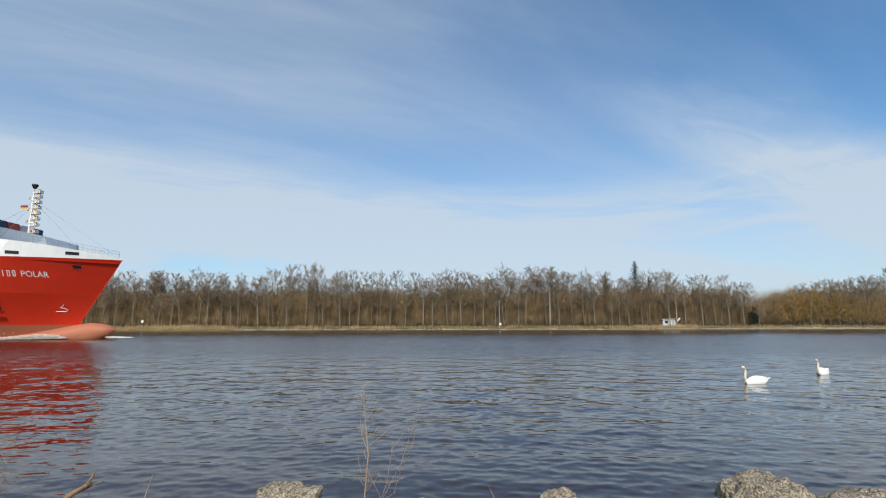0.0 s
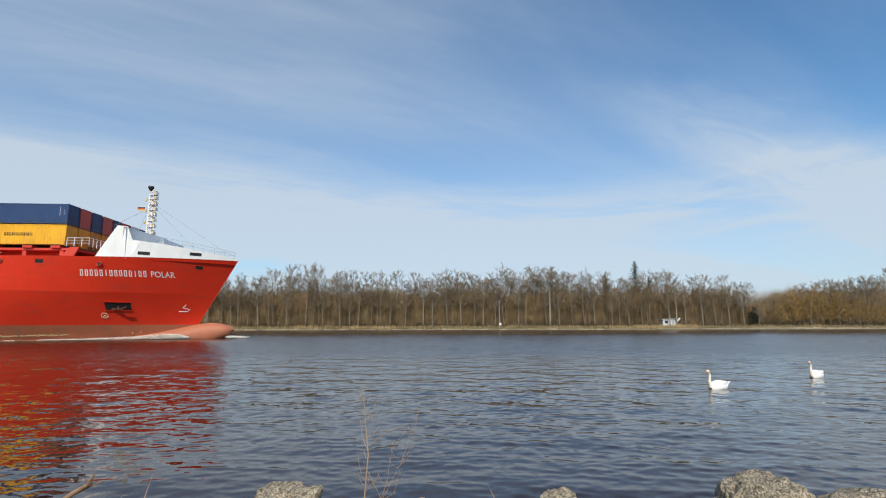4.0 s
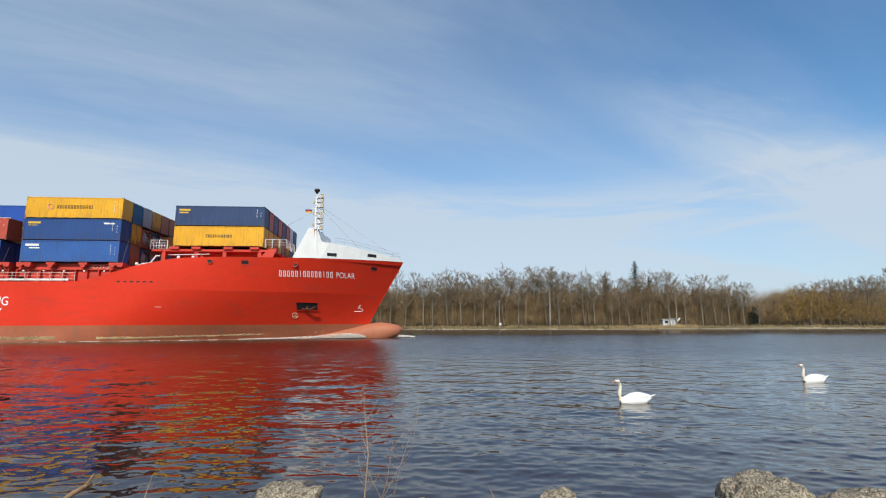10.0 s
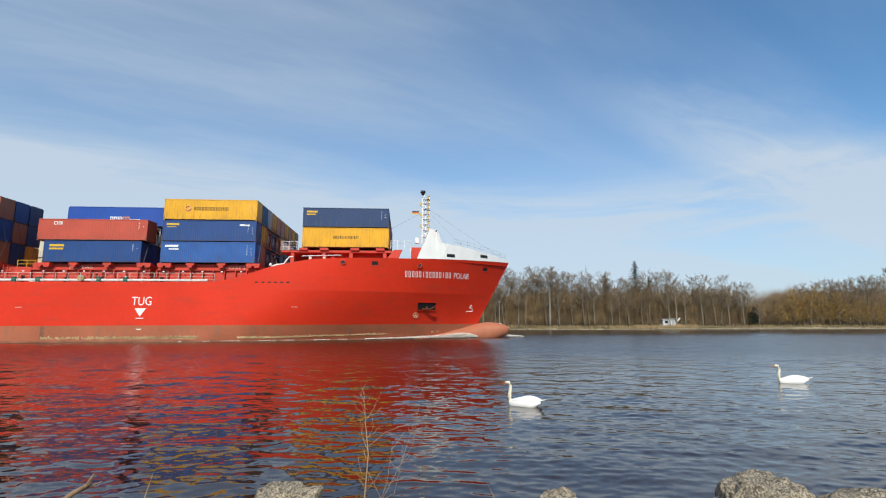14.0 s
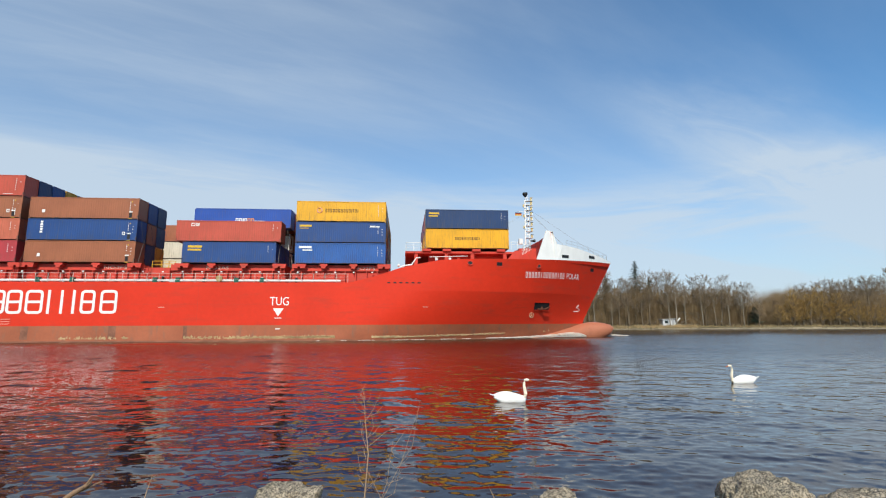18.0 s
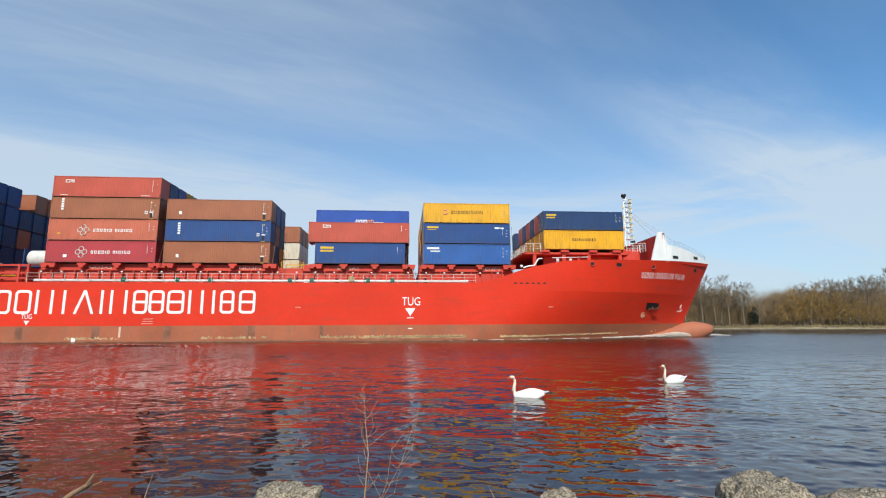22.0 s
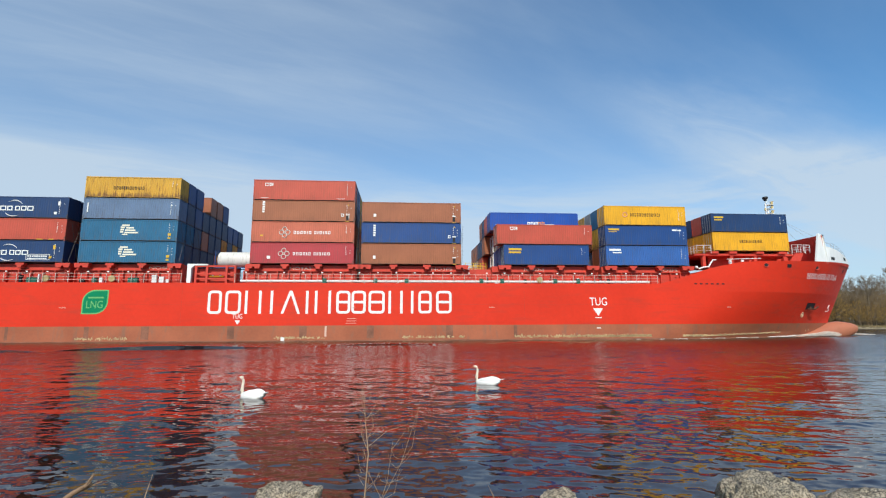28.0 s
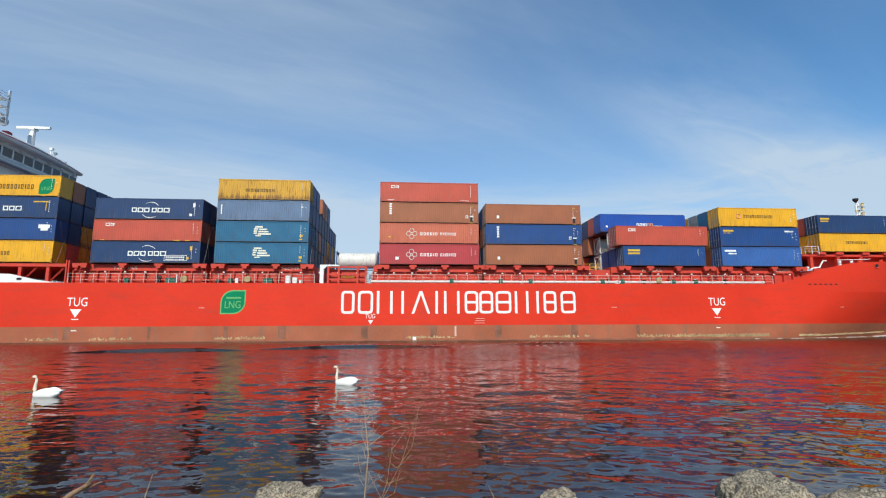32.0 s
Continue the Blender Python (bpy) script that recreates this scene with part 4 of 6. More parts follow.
    for x, z, w, h in ((-0.6, 10.45, 0.85, 0.5), (16.3, 10.62, 0.8, 0.5)):
        hull_patch("mooring_port_shade", x - w / 2, x + w / 2, z - h / 2, z + h / 2, BLACK, 0.02, "mooring port, its dark inside painted as a black sheet")
        hull_patch("port_rim", x - w / 2 - 0.1, x + w / 2 + 0.1, z - h / 2 - 0.12, z - h / 2, DECKRED, 0.06)
    for x, z in ((10.4, 11.95), (16.0, 12.35)):
        rows = [[(q, side_y(q, min(sheer(q), 12)) - 0.05, zz) for q in (x - 0.65, x, x + 0.65)] for zz in (z - 0.02, z + 0.45)]
        part("bulwark_port_shade", Geo().grid(rows), BLACK, ship, "rectangular bulwark opening, its dark inside painted as a black sheet")
    for k in range(6):
        hull_patch("freeing_slot_shade", -16.3 + 0.82 * k, -15.9 + 0.82 * k, 7.58, 7.76, BLACK, 0.012, n=1)
    # anchor recess: no hollow, its shade is a black sheet along the shell
    a, b, lo, hi = 5.5, 8.2, 4.15, 5.2
    pocket = hull_patch("anchor_recess_shade", a, b, lo, hi, BLACK, 0.02, "anchor recess in the bow, its shade painted as a black sheet")
    for z0, z1 in ((lo - 0.12, lo), (hi, hi + 0.08)):
        rows = [[(x, side_y(x, z) - 0.02 - d, z) for x in np.linspace(a - 0.1, b + 0.1, 5)] for z, d in ((z0, 0), (z0, 0.12), (z1, 0.12), (z1, 0))]
        part("recess_rim", Geo().grid(rows), HULL, pocket)
    x, z = 6.85, 4.5
    y = side_y(x, z) - 0.12
    anchor = part("anchor", Geo().tube([(x, y, z - 0.25), (x, y + 0.2, z + 0.5)], 0.13, 6), RUSTY, pocket, "stowed rusty anchor")
    part("anchor_arm", Geo().tube([(x - 1.2, y - 0.1, z + 0.1), (x - 0.5, y - 0.1, z - 0.25), (x + 0.5, y - 0.1, z - 0.25), (x + 1.2, y - 0.1, z + 0.1)], 0.12, 6), RUSTY, pocket)
    # thruster and bulb signs
    x, z = 5.2, 3.35
    ring = [(x + 0.36 * math.cos(q), side_y(x + 0.36 * math.cos(q), z + 0.36 * math.sin(q)) - 0.03, z + 0.36 * math.sin(q)) for q in np.linspace(0, 2 * math.pi, 17)]
    sign = part("thruster_sign", Geo().tube(ring, 0.045, 4, False), plain("cream_sign", (0.7, 0.55, 0.35)), ship, "cream crossed-circle thruster sign")
    for s in (-1, 1):
        part("cross_bar", Geo().tube([(x - 0.24, side_y(x - 0.24, z) - 0.03, z - 0.24 * s), (x + 0.24, side_y(x + 0.24, z) - 0.03, z + 0.24 * s)], 0.04, 4), bpy.data.materials["cream_sign"], sign)
    pts = [(13.3, 4.0), (14.3, 4.02), (14.55, 4.25), (14.25, 4.5), (13.85, 4.55), (14.25, 5.05)]
    part("bulb_sign", Geo().tube([(q, side_y(q, s) - 0.03, s) for q, s in pts], 0.06, 4), MARK, ship, "white bulbous-bow sign")


SEAM = plain("seam_paint", (0.50, 0.04, 0.02), 0.6)
RUSTY = material("rusty_iron", (0.10, 0.032, 0.016), 0.8, vary=0.3, scale=6)
hull_marks()


def waterline_growth():
    """Pale growth and drip marks along the waterline band."""
    rnd = random.Random(21)
    g = Geo()
    for k in range(2600):
        x = rnd.uniform(-122, 8) if k < 1500 else rnd.gauss(-19, 9)
        if noise.noise(Vector((x * 0.12, 0, 9))) < (-0.15 if x > -50 else 0.1):
            continue
        z = 0.12 + (0.25 if x < -14 else 0.25 + 0.02 * (x + 14)) + rnd.uniform(-0.14, 0.2) * rnd.random()
        w, h = rnd.uniform(0.05, 0.22), rnd.uniform(0.08, 0.32)
        y = side_y(x, z) - 0.015
        g.face((x, y, z), (x + w, y, z), (x + w * 0.8, y, z + h), (x + w * 0.1, y, z + h * 0.8))
    tagged(part("waterline_growth", g, SCUM, ship, "pale yellow growth along the waterline"), kind="stuff")
    dark = material("damp_streaks", (0.24, 0.10, 0.06), 0.7, vary=0.3, scale=2)
    for k in range(9):
        x = -118 + 9.2 * k + rnd.uniform(-2, 2)
        hull_patch("damp_streak", x, x + rnd.uniform(0.3, 1.0), 0.35, BOOT_Z - 0.03, dark, 0.006, n=2)
    edge = []
    for x in np.linspace(-128, 12, 141):
        edge.append((x, side_y(x, 0.05) - 0.01))
    g = Geo().grid([[(x, y, z) for x, y in edge] for z in (-0.1, 0.16)])
    part("wet_line", g, dark, ship, "dark wet line at the water")


waterline_growth()


# ---- deck gear ----
def deck_gear():
    for a, b in ((-117.5, -101.0), (-100.2, -86.6), (-78.8, -64.0), (-63.4, -49.0), (-45.2, -30.2), (-29.4, -16.2)):
        c = part("hatch_coaming", Geo().box(a, b, 1.25, BEAM - 1.25, 7.3, 9.3), DECKRED, ship, "red steel hatch coaming")
        part("hatch_cover", Geo().box(a + 0.1, b - 0.1, 1.12, BEAM - 1.12, 9.32, 10.14), DECKRED, c)
        part("cover_lip", Geo().box(a + 0.05, b - 0.05, 0.95, 1.115, 9.30, 9.42), DECKRED, c)
        n = int((b - a) / 1.4)
        stay = Geo().prism([(0, 7.35), (0.12, 7.35), (0.12, 9.3), (0, 9.3)], 0.85, 1.24).mesh("coaming_stay", DECKRED)
        for k in range(n + 1):
            part("coaming_stay", stay, DECKRED, c).location.x = a + (b - a - 0.15) * k / n
    for x in (-117.2, -102.2, -99.9, -88.3, -78.2, -64.9, -63.5, -50.2, -44.2, -31.6, -29.0, -17.6):
        part("container_pedestal", Geo().prism([(x, 9.62), (x + 0.62, 9.62), (x + 0.66, 9.86), (x + 0.94, 9.86), (x + 0.98, 9.62), (x + 1.6, 9.62), (x + 1.72, 10.2), (x - 0.12, 10.2)], 0.3, 1.11), DECKRED, ship)
    for x in (-111.5, -107.0, -96.0, -92.0, -73.7, -69.3, -59.2, -54.6, -40.0, -35.8, -25.3, -21.3):
        part("container_pedestal", Geo().prism([(x + 0.1, 9.6), (x + 0.6, 9.6), (x + 0.66, 9.9), (x + 0.9, 9.96), (x + 0.9, 10.2), (x - 0.15, 10.2), (x - 0.15, 9.96), (x + 0.04, 9.9)], 0.3, 1.11), DECKRED, ship)
    for x, text in ((-112.5, "NO4AS"), (-91.0, "NO4FS"), (-72.8, "NO3AS"), (-53.6, "NO3FS"), (-40.5, "NO2AS"), (-20.9, "NO2FS")):
        lettering("hatch_number", text, 0.42, x, 9.5, 1.105, plain("faint_lettering", (0.55, 0.40, 0.33)), ship, 2.9)
    for x in (-116.2, -100.9, -86.9, -64.1, -48.0, -30.4):
        ladder = part("deck_ladder", Geo().box(x - 0.3, x - 0.24, 0.6, 0.7, 7.4, 9.9).box(x + 0.24, x + 0.3, 0.6, 0.7, 7.4, 9.9), DECKRED, ship)
        for k in range(7):
            part("rung", Geo().box(x - 0.24, x + 0.24, 0.62, 0.68, 7.7 + 0.3 * k, 7.75 + 0.3 * k), DECKRED, ladder)
    # cross deck between the hatches amidships, with its rails
    c = part("cross_deck", Geo().box(-48.95, -45.25, 1.2, BEAM - 1.2, 7.3, 9.7), DECKRED, ship, "red cross deck between two hatches")
    for y in (3.2, 6.0, 10.0, 14.0, 18.0):
        for x in (-48.6, -47.4, -46.4, -45.6):
            part("post", Geo().box(x, x + 0.07, y, y + 0.07, 9.7, 10.85), YELLOWP if y < 7 else DECKRED, c)
        for z in (10.3, 10.8):
            part("rail_bar", Geo().box(-48.6, -45.53, y + 0.02, y + 0.06, z, z + 0.06), YELLOWP if y < 7 else DECKRED, c)
    # guard rails along the deck edge
    post = Geo().box(-0.025, 0.025, 0.09, 0.14, 7.6, 8.86).mesh("post", RAILPAINT)
    for a, b in ((-117.5, -86.4), (-79.6, -21.6)):
        rail = part("guard_rail", Geo().tube([(a, 0.115, 8.84), (b, 0.115, 8.84)], 0.03, 5), RAILPAINT, ship, "white guard rail at the deck edge")
        for z in (8.42, 8.02):
            part("rail_bar", Geo().tube([(a, 0.115, z), (b, 0.115, z)], 0.018, 4), RAILPAINT, rail)
        n = int((b - a) / 1.5)
        for k in range(n + 1):
            part("post", post, RAILPAINT, rail).location.x = a + (b - a) * k / n
    part("deck_pipe", Geo().tube([(-79.0, 0.6, 7.95), (-22.6, 0.6, 7.95)], 0.17, 8), WHITE, ship, "long white pipe on deck")
    part("deck_pipe", Geo().tube([(-117.0, 0.75, 8.1), (-88, 0.75, 8.1)], 0.1, 6), DECKRED, ship)
    for k, x in enumerate((-97.4, -92.6, -105.0, -110.5, -68.0, -61.2, -46.7, -43.8, -36.3, -57.0, -33.0)):
        big = k in (1, 2)
        part("hose_box", Geo().box(x - (0.6 if big else 0.26), x + (0.6 if big else 0.26), 0.35, 0.8, 7.65, 8.32), GREEN, ship, "green deck box")
    for k, x in enumerate((-38.5, -95.2, -103.3)):
        part("cable_reel", Geo().tube([(x, 0.3, 8.2), (x, 0.62, 8.2)], 0.42, 12), STRAWY, ship, "coiled rope reel")
    rnd = random.Random(5)
    for k in range(26):
        x = rnd.uniform(-116, -24)
        if -86.6 < x < -79:
            continue
        part("deck_fitting", Geo().box(x, x + rnd.uniform(0.15, 0.6), 0.5, 0.9, 7.6, rnd.uniform(8.0, 8.9)), rnd.choice((DECKRED, WHITE, DECKRED, BLACK)), ship)
    for k in range(40):
        x = -116 + 2.5 * k
        part("walkway_lamp", Geo().box(x, x + 0.22, 0.68, 0.74, 9.05, 9.2), WHITE, ship)
    # white gallows post and red machinery amidships
    post = part("gallows_post", Geo().box(-85.75, -85.25, 0.15, 0.65, 7.5, 10.15), WHITE, ship, "white angled steel post")
    part("gallows_arm", Geo().prism([(-85.25, 9.55), (-84.85, 9.95), (-83.2, 9.95), (-83.2, 10.15), (-85.25, 10.15)], 0.15, 0.65), WHITE, post)
    m = part("deck_machinery", Geo().box(-84.6, -79.8, 0.9, 2.6, 7.5, 9.6), DECKRED, ship, "red deck machinery housing")
    for x in (-84.8, -83.4, -80.9, -79.8):
        part("frame_post", Geo().box(x, x + 0.28, 0.2, 0.5, 7.5, 10.0), DECKRED, m)
    for z in (8.1, 8.75, 9.75):
        part("frame_beam", Geo().box(-84.6, -79.6, 0.25, 0.45, z, z + 0.22), DECKRED, m)
    part("pipe_bank", Geo().tube([(-83.0, 0.6, 8.55), (-81.2, 0.6, 8.55)], 0.12, 6), YELLOWP, m)
    for x in (-82.6, -81.6):
        part("valve", Geo().ball((x, 0.6, 8.62), (0.16, 0.14, 0.16), 8, 5), WHITE, m)
    # lashing rods crossing the stack ends
    for x in (-16.4, -31.2, -49.3, -64.0, -87.3, -101.2, -119.7):
        for k in range(3):
            y = 0.5 + ROW * k
            for u, v in ((0.2, 2.2), (2.2, 0.2)):
                g = Geo().tube([(x + 0.12, y + u, 10.1), (x + 0.12, y + v, 15.7)], 0.02, 4)
                part("lashing_rod", g, DARKSTEEL, ship)
    # forward platform under the first stack
    part("stack_platform", Geo().box(-13.9, 2.4, 3.25, BEAM - 3.25, 12.2, 12.5), DECKRED, ship)
    for x in (-12.6, -8.2, -4.4, 0.4):
        part("platform_leg", Geo().box(x, x + 0.5, 3.35, 3.85, 10.4, 12.2), DECKRED, ship)
    for x in (-11.2, -8.3, -4.0, -0.4):
        part("container_pedestal", Geo().prism([(x - 0.2, 12.5), (x + 1.0, 12.5), (x + 1.0, 12.83), (x - 0.2, 12.83)], 2.95, 4.2), DECKRED, ship)
    part("platform_wall", Geo().box(-10.5, 0.8, 5.2, 5.4, 10.2, 12.25), DECKRED, ship)
    part("buttress", Geo().prism([(0.6, 10.9), (2.4, 10.9), (3.2, 12.6), (2.0, 12.6)], 2.8, 3.1), DECKRED, ship)
    for a, b, y0, y1, z in ((-13.8, -11.6, 2.7, 2.7, 12.5), (-13.8, -13.8, 2.7, 20, 12.5), (1.5, 4.4, 2.9, 2.9, 12.75), (4.4, 4.4, 2.9, 8, 12.75)):
        rail = part("platform_rail", Geo().tube([(a, y0, z + 1.15), (b, y1, z + 1.15)], 0.035, 5), WHITE, ship, "white platform guard rail")
        for q in (0.4, 0.78):
            part("rail_bar", Geo().tube([(a, y0, z + q), (b, y1, z + q)], 0.022, 4), WHITE, rail)
        n = max(2, int((abs(b - a) + abs(y1 - y0)) / 0.75))
        for k in range(n + 1):
            x, y = a + (b - a) * k / n, y0 + (y1 - y0) * k / n
            part("post", Geo().box(x - 0.03, x + 0.03, y - 0.03, y + 0.03, z - 0.05, z + 1.15), WHITE, rail)
    pts = [(-14.6, 1.4, 9.95), (-13.9, 1.4, 10.2), (-13.0, 1.4, 10.3), (-12.6, 1.4, 10.9), (-12.3, 1.4, 11.3), (-11.8, 1.4, 11.3)]
    part("vent_pipe", Geo().tube(pts, [0.10, 0.11, 0.11, 0.10, 0.09, 0.09], 7), WHITE, ship, "bent white vent pipe")
    part("vent_head", Geo().ball((-14.8, 1.5, 10.2), (0.22, 0.22, 0.22), 10, 6), WHITE, ship)
    for x in (-9.5, -7.6, -6.4):
        part("bollard", Geo().tube([(x, 1.6, 10.6), (x, 1.6, 11.35)], 0.2, 8), WHITE if x < -7 else DECKRED, ship)
    part("handrail", Geo().tube([(-10.5, 0.9, 11.35), (-5.2, 0.9, 11.5)], 0.05, 5), WHITE, ship)
    # mast foundation behind the breakwater
    part("mast_house", Geo().box(4.6, 7.4, 10.8, 16.0, 11.2, 14.2), DECKRED, ship, "red mast house behind the breakwater")


STRAWY = plain("rope_reel", (0.45, 0.34, 0.16), 0.8)
deck_gear()


def signal_mast():
    x, y = 6.7, BEAM / 2
    m = part("signal_mast", Geo().tube([(x - 0.35, y, 15.2), (x - 0.25, y, 23.0)], 0.13, 8), WHITE, ship, "white signal mast with lamps")
    part("mast_pole", Geo().tube([(x + 0.35, y, 15.2), (x + 0.2, y, 22.2)], 0.10, 8), WHITE, m)
    part("mast_tip", Geo().tube([(x - 0.22, y, 23.0), (x - 0.2, y, 23.5)], 0.06, 6), GREY, m)
    part("mast_cone", Geo().tube([(x - 0.2, y, 23.5), (x - 0.2, y, 24.0), (x - 0.2, y, 24.25)], [0.16, 0.46, 0.40], 12), BLACK, m, "black cone light at the mast head")
    for k, z in enumerate((16.4, 17.5, 18.5, 19.4, 20.3, 21.2, 22.1, 22.8)):
        part("mast_step", Geo().box(x - 0.2, x + 0.9, y - 0.42, y + 0.42, z - 0.05, z).box(x + 0.84, x + 0.9, y - 0.42, y + 0.42, z, z + 0.42), WHITE, m)
        part("rung", Geo().box(x - 0.3, x + 0.3, y - 0.06, y + 0.06, z + 0.5, z + 0.58), WHITE, m)
        part("mast_lamp", Geo().tube([(x + 0.7, y - 0.3, z), (x + 0.7, y - 0.3, z + 0.45)], 0.17, 8), CREAMY, m, "cream navigation lamp")
        if k % 2 and k < 6:
            part("mast_lamp", Geo().tube([(x - 0.6, y - 0.3, z + 0.5), (x - 0.6, y - 0.3, z + 0.9)], 0.15, 8), CREAMY, m)
            part("lamp_bracket", Geo().box(x - 0.62, x - 0.2, y - 0.32, y - 0.26, z + 0.44, z + 0.5), WHITE, m)
        part("lamp_cap", Geo().box(x + 0.5, x + 0.95, y - 0.5, y - 0.1, z + 0.46, z + 0.52), YELLOWP if k % 2 else BLACK, m)
        part("brace", Geo().tube([(x - 0.33, y, z), (x + 0.33, y, z + 1.1)], 0.035, 4), WHITE, m)
    part("radar_box", Geo().box(x - 1.5, x - 0.9, y - 0.4, y + 0.4, 15.3, 16.2), WHITE, m)
    part("horn", Geo().tube([(x + 0.5, y, 15.9), (x + 1.3, y, 15.9)], [0.1, 0.28], 8), BLACK, m)
    part("yard", Geo().tube([(x - 1.6, y, 20.95), (x + 0.2, y, 20.95)], 0.03, 4), WHITE, m)
    flag = part("courtesy_flag", Geo().box(x - 2.0, x - 0.9, y, y + 0.02, 20.6, 20.78), BLACK, m, "small black, red and gold flag")
    part("flag_band", Geo().box(x - 2.0, x - 0.9, y, y + 0.02, 20.42, 20.6), CMAT["red"], flag)
    part("flag_band", Geo().box(x - 2.0, x - 0.9, y, y + 0.02, 20.24, 20.42), YELLOWP, flag)
    for p, q in (((x + 0.2, y, 21.2), (13.7, y, 14.3)), ((x + 0.2, y, 21.5), (19.2, y, 13.2)), ((x - 0.3, y, 20.6), (1.0, y, 17.5)), ((x, y, 21.2), (9.6, 4.0, 13.8))):
        part("stay_wire", Geo().tube([p, q], 0.022, 4), GREY, m)
    # thin rail round the forecastle
    for side in (-1, 1):
        pts = [(q, BEAM / 2 + side * max(0.05, half_breadth(q, 12) - 0.5), bulwark_top(max(q, 10)) + 0.95) for q in np.linspace(10.8, 20.3, 9)]
        rail = part("bow_rail", Geo().tube(pts, 0.016, 4), GREY, ship, "thin grey rail round the forecastle")
        part("rail_bar", Geo().tube([(a, b, c - 0.45) for a, b, c in pts], 0.018, 4), GREY, rail)
        for a, b, c in pts:
            part("post", Geo().tube([(a, b, c - 1.1), (a, b, c + 0.02)], 0.02, 4), GREY, rail)


CREAMY = plain("cream_lamp", (0.6, 0.46, 0.2), 0.5)
signal_mast()


# ---- deckhouse and bridge ----
def deckhouse():
    x = -136.0
    house = part("deckhouse", Geo().box(-148.3, x - 0.6, 1.6, BEAM - 1.6, 7.3, 27.2), WHITE, ship, "white accommodation block")
    part("bridge_front", Geo().grid([[(x, -0.6, 26.7), (x, BEAM + 0.6, 26.7)], [(x + 0.35, -0.6, 27.9), (x + 0.35, BEAM + 0.6, 27.9)]]).grid([[(x + 0.35, -0.6, 29.35), (x + 0.35, BEAM + 0.6, 29.35)], [(x + 0.2, -0.6, 30.0), (x + 0.2, BEAM + 0.6, 30.0)]]), WHITE, ship, "white bridge front")
    part("bridge_body", Geo().box(-144, x - 0.05, -0.6, BEAM + 0.6, 26.7, 29.9), WHITE, ship)
    n = 13
    w = (BEAM + 1.0) / n
    for k in range(n):
        y = -0.5 + w * k
        part("bridge_window", Geo().box(x + 0.02, x + 0.30, y + 0.14, y + w - 0.14, 27.95, 29.3), GLASS, ship, "dark bridge window")
        part("window_mullion", Geo().box(x, x + 0.36, y - 0.12, y + 0.12, 27.88, 29.38), WHITE, ship)
    lines = []
    for dx, z in ((-8, 29.95), (0.9, 29.95), (1.05, 30.15), (0.95, 30.45), (0.1, 30.75), (-8, 30.9)):   # cambered roof with a rounded brow
        row = []
        for k in range(25):
            y = -0.9 + (BEAM + 1.8) * k / 24
            arch = 1 - ((y - BEAM / 2) / (BEAM / 2 + 0.9)) ** 2
            row.append((x + dx + (0.7 * arch if dx > 0 else 0), y, z + (0.45 * arch if z > 30 else 0)))
        lines.append(row)
    part("bridge_roof", Geo().grid(lines + lines[:1]), WHITE, ship, "white cambered bridge roof with overhanging brow", True)
    part("roof_stripe", Geo().tube([(px + 0.02, py, pz) for px, py, pz in lines[2]], 0.06, 4), CMAT["crimson"], ship)
    for k in range(9):
        y = 1.0 + 3.1 * k
        part("brow_bracket", Geo().box(x + 0.3, x + 0.9, y, y + 0.12, 29.4, 29.95), WHITE, ship)
    part("walkway", Geo().box(x, x + 0.9, 0.4, BEAM - 0.4, 26.75, 26.9), GREY, ship)
    part("bridge_rail", Geo().tube([(x + 0.5, -0.5, 27.6), (x + 0.5, BEAM + 0.5, 27.6)], 0.05, 5), WHITE, ship)
    y = 16.2
    r = part("radar_mast", Geo().tube([(x - 0.4, y, 30.4), (x - 0.2, y, 32.6), (x, y, 34.3)], [0.7, 0.5, 0.35], 8), WHITE, ship, "white tapered radar mast")
    part("radar_scanner", Geo().box(x - 2.6, x + 2.6, y - 0.2, y + 0.2, 34.45, 34.85), WHITE, r, "white radar scanner bar")
    part("radar_gearbox", Geo().box(x - 0.4, x + 0.4, y - 0.5, y + 0.5, 34.2, 34.5), WHITE, r)
    part("radar_ladder", Geo().box(x + 0.3, x + 0.4, y - 1.5, y - 0.7, 31.2, 33.0), WHITE, r)
    y = 9.3
    m = part("main_mast", Geo().tube([(x - 0.5, y, 30.4), (x - 0.5, y, 37.4)], [0.4, 0.2], 8), WHITE, ship, "white main mast with platforms")
    for z in (32.6, 34.0, 35.3, 36.5):
        part("mast_platform", Geo().box(x - 1.2, x + 0.5, y - 1.2, y + 0.8, z, z + 0.1).box(x + 0.42, x + 0.5, y - 1.2, y + 0.8, z + 0.5, z + 0.56).box(x + 0.42, x + 0.5, y - 1.2, y + 0.8, z + 0.95, z + 1.01), WHITE, m)
        part("mast_ladder", Geo().box(x + 0.5, x + 0.6, y + 0.5, y + 0.9, z, z + 1.6), WHITE, m)
    part("dome", Geo().ball((x - 0.2, y + 1.2, 33.3), (0.6, 0.6, 0.7), 12, 8), GREY, m)
    part("red_locker", Geo().box(x - 0.4, x + 0.4, 10.6, 11.6, 30.7, 31.9), CMAT["crimson"], ship)
    for y, h in ((12.2, 0.5), (20.6, 1.9), (21.5, 1.4), (24.0, 0.5)):
        part("roof_lamp", Geo().tube([(x, y, 30.4), (x, y, 30.6 + h)], 0.12, 6).box(x - 0.2, x + 0.3, y - 0.25, y + 0.25, 30.5 + h, 30.9 + h), GREY if h < 1 else WHITE, ship)
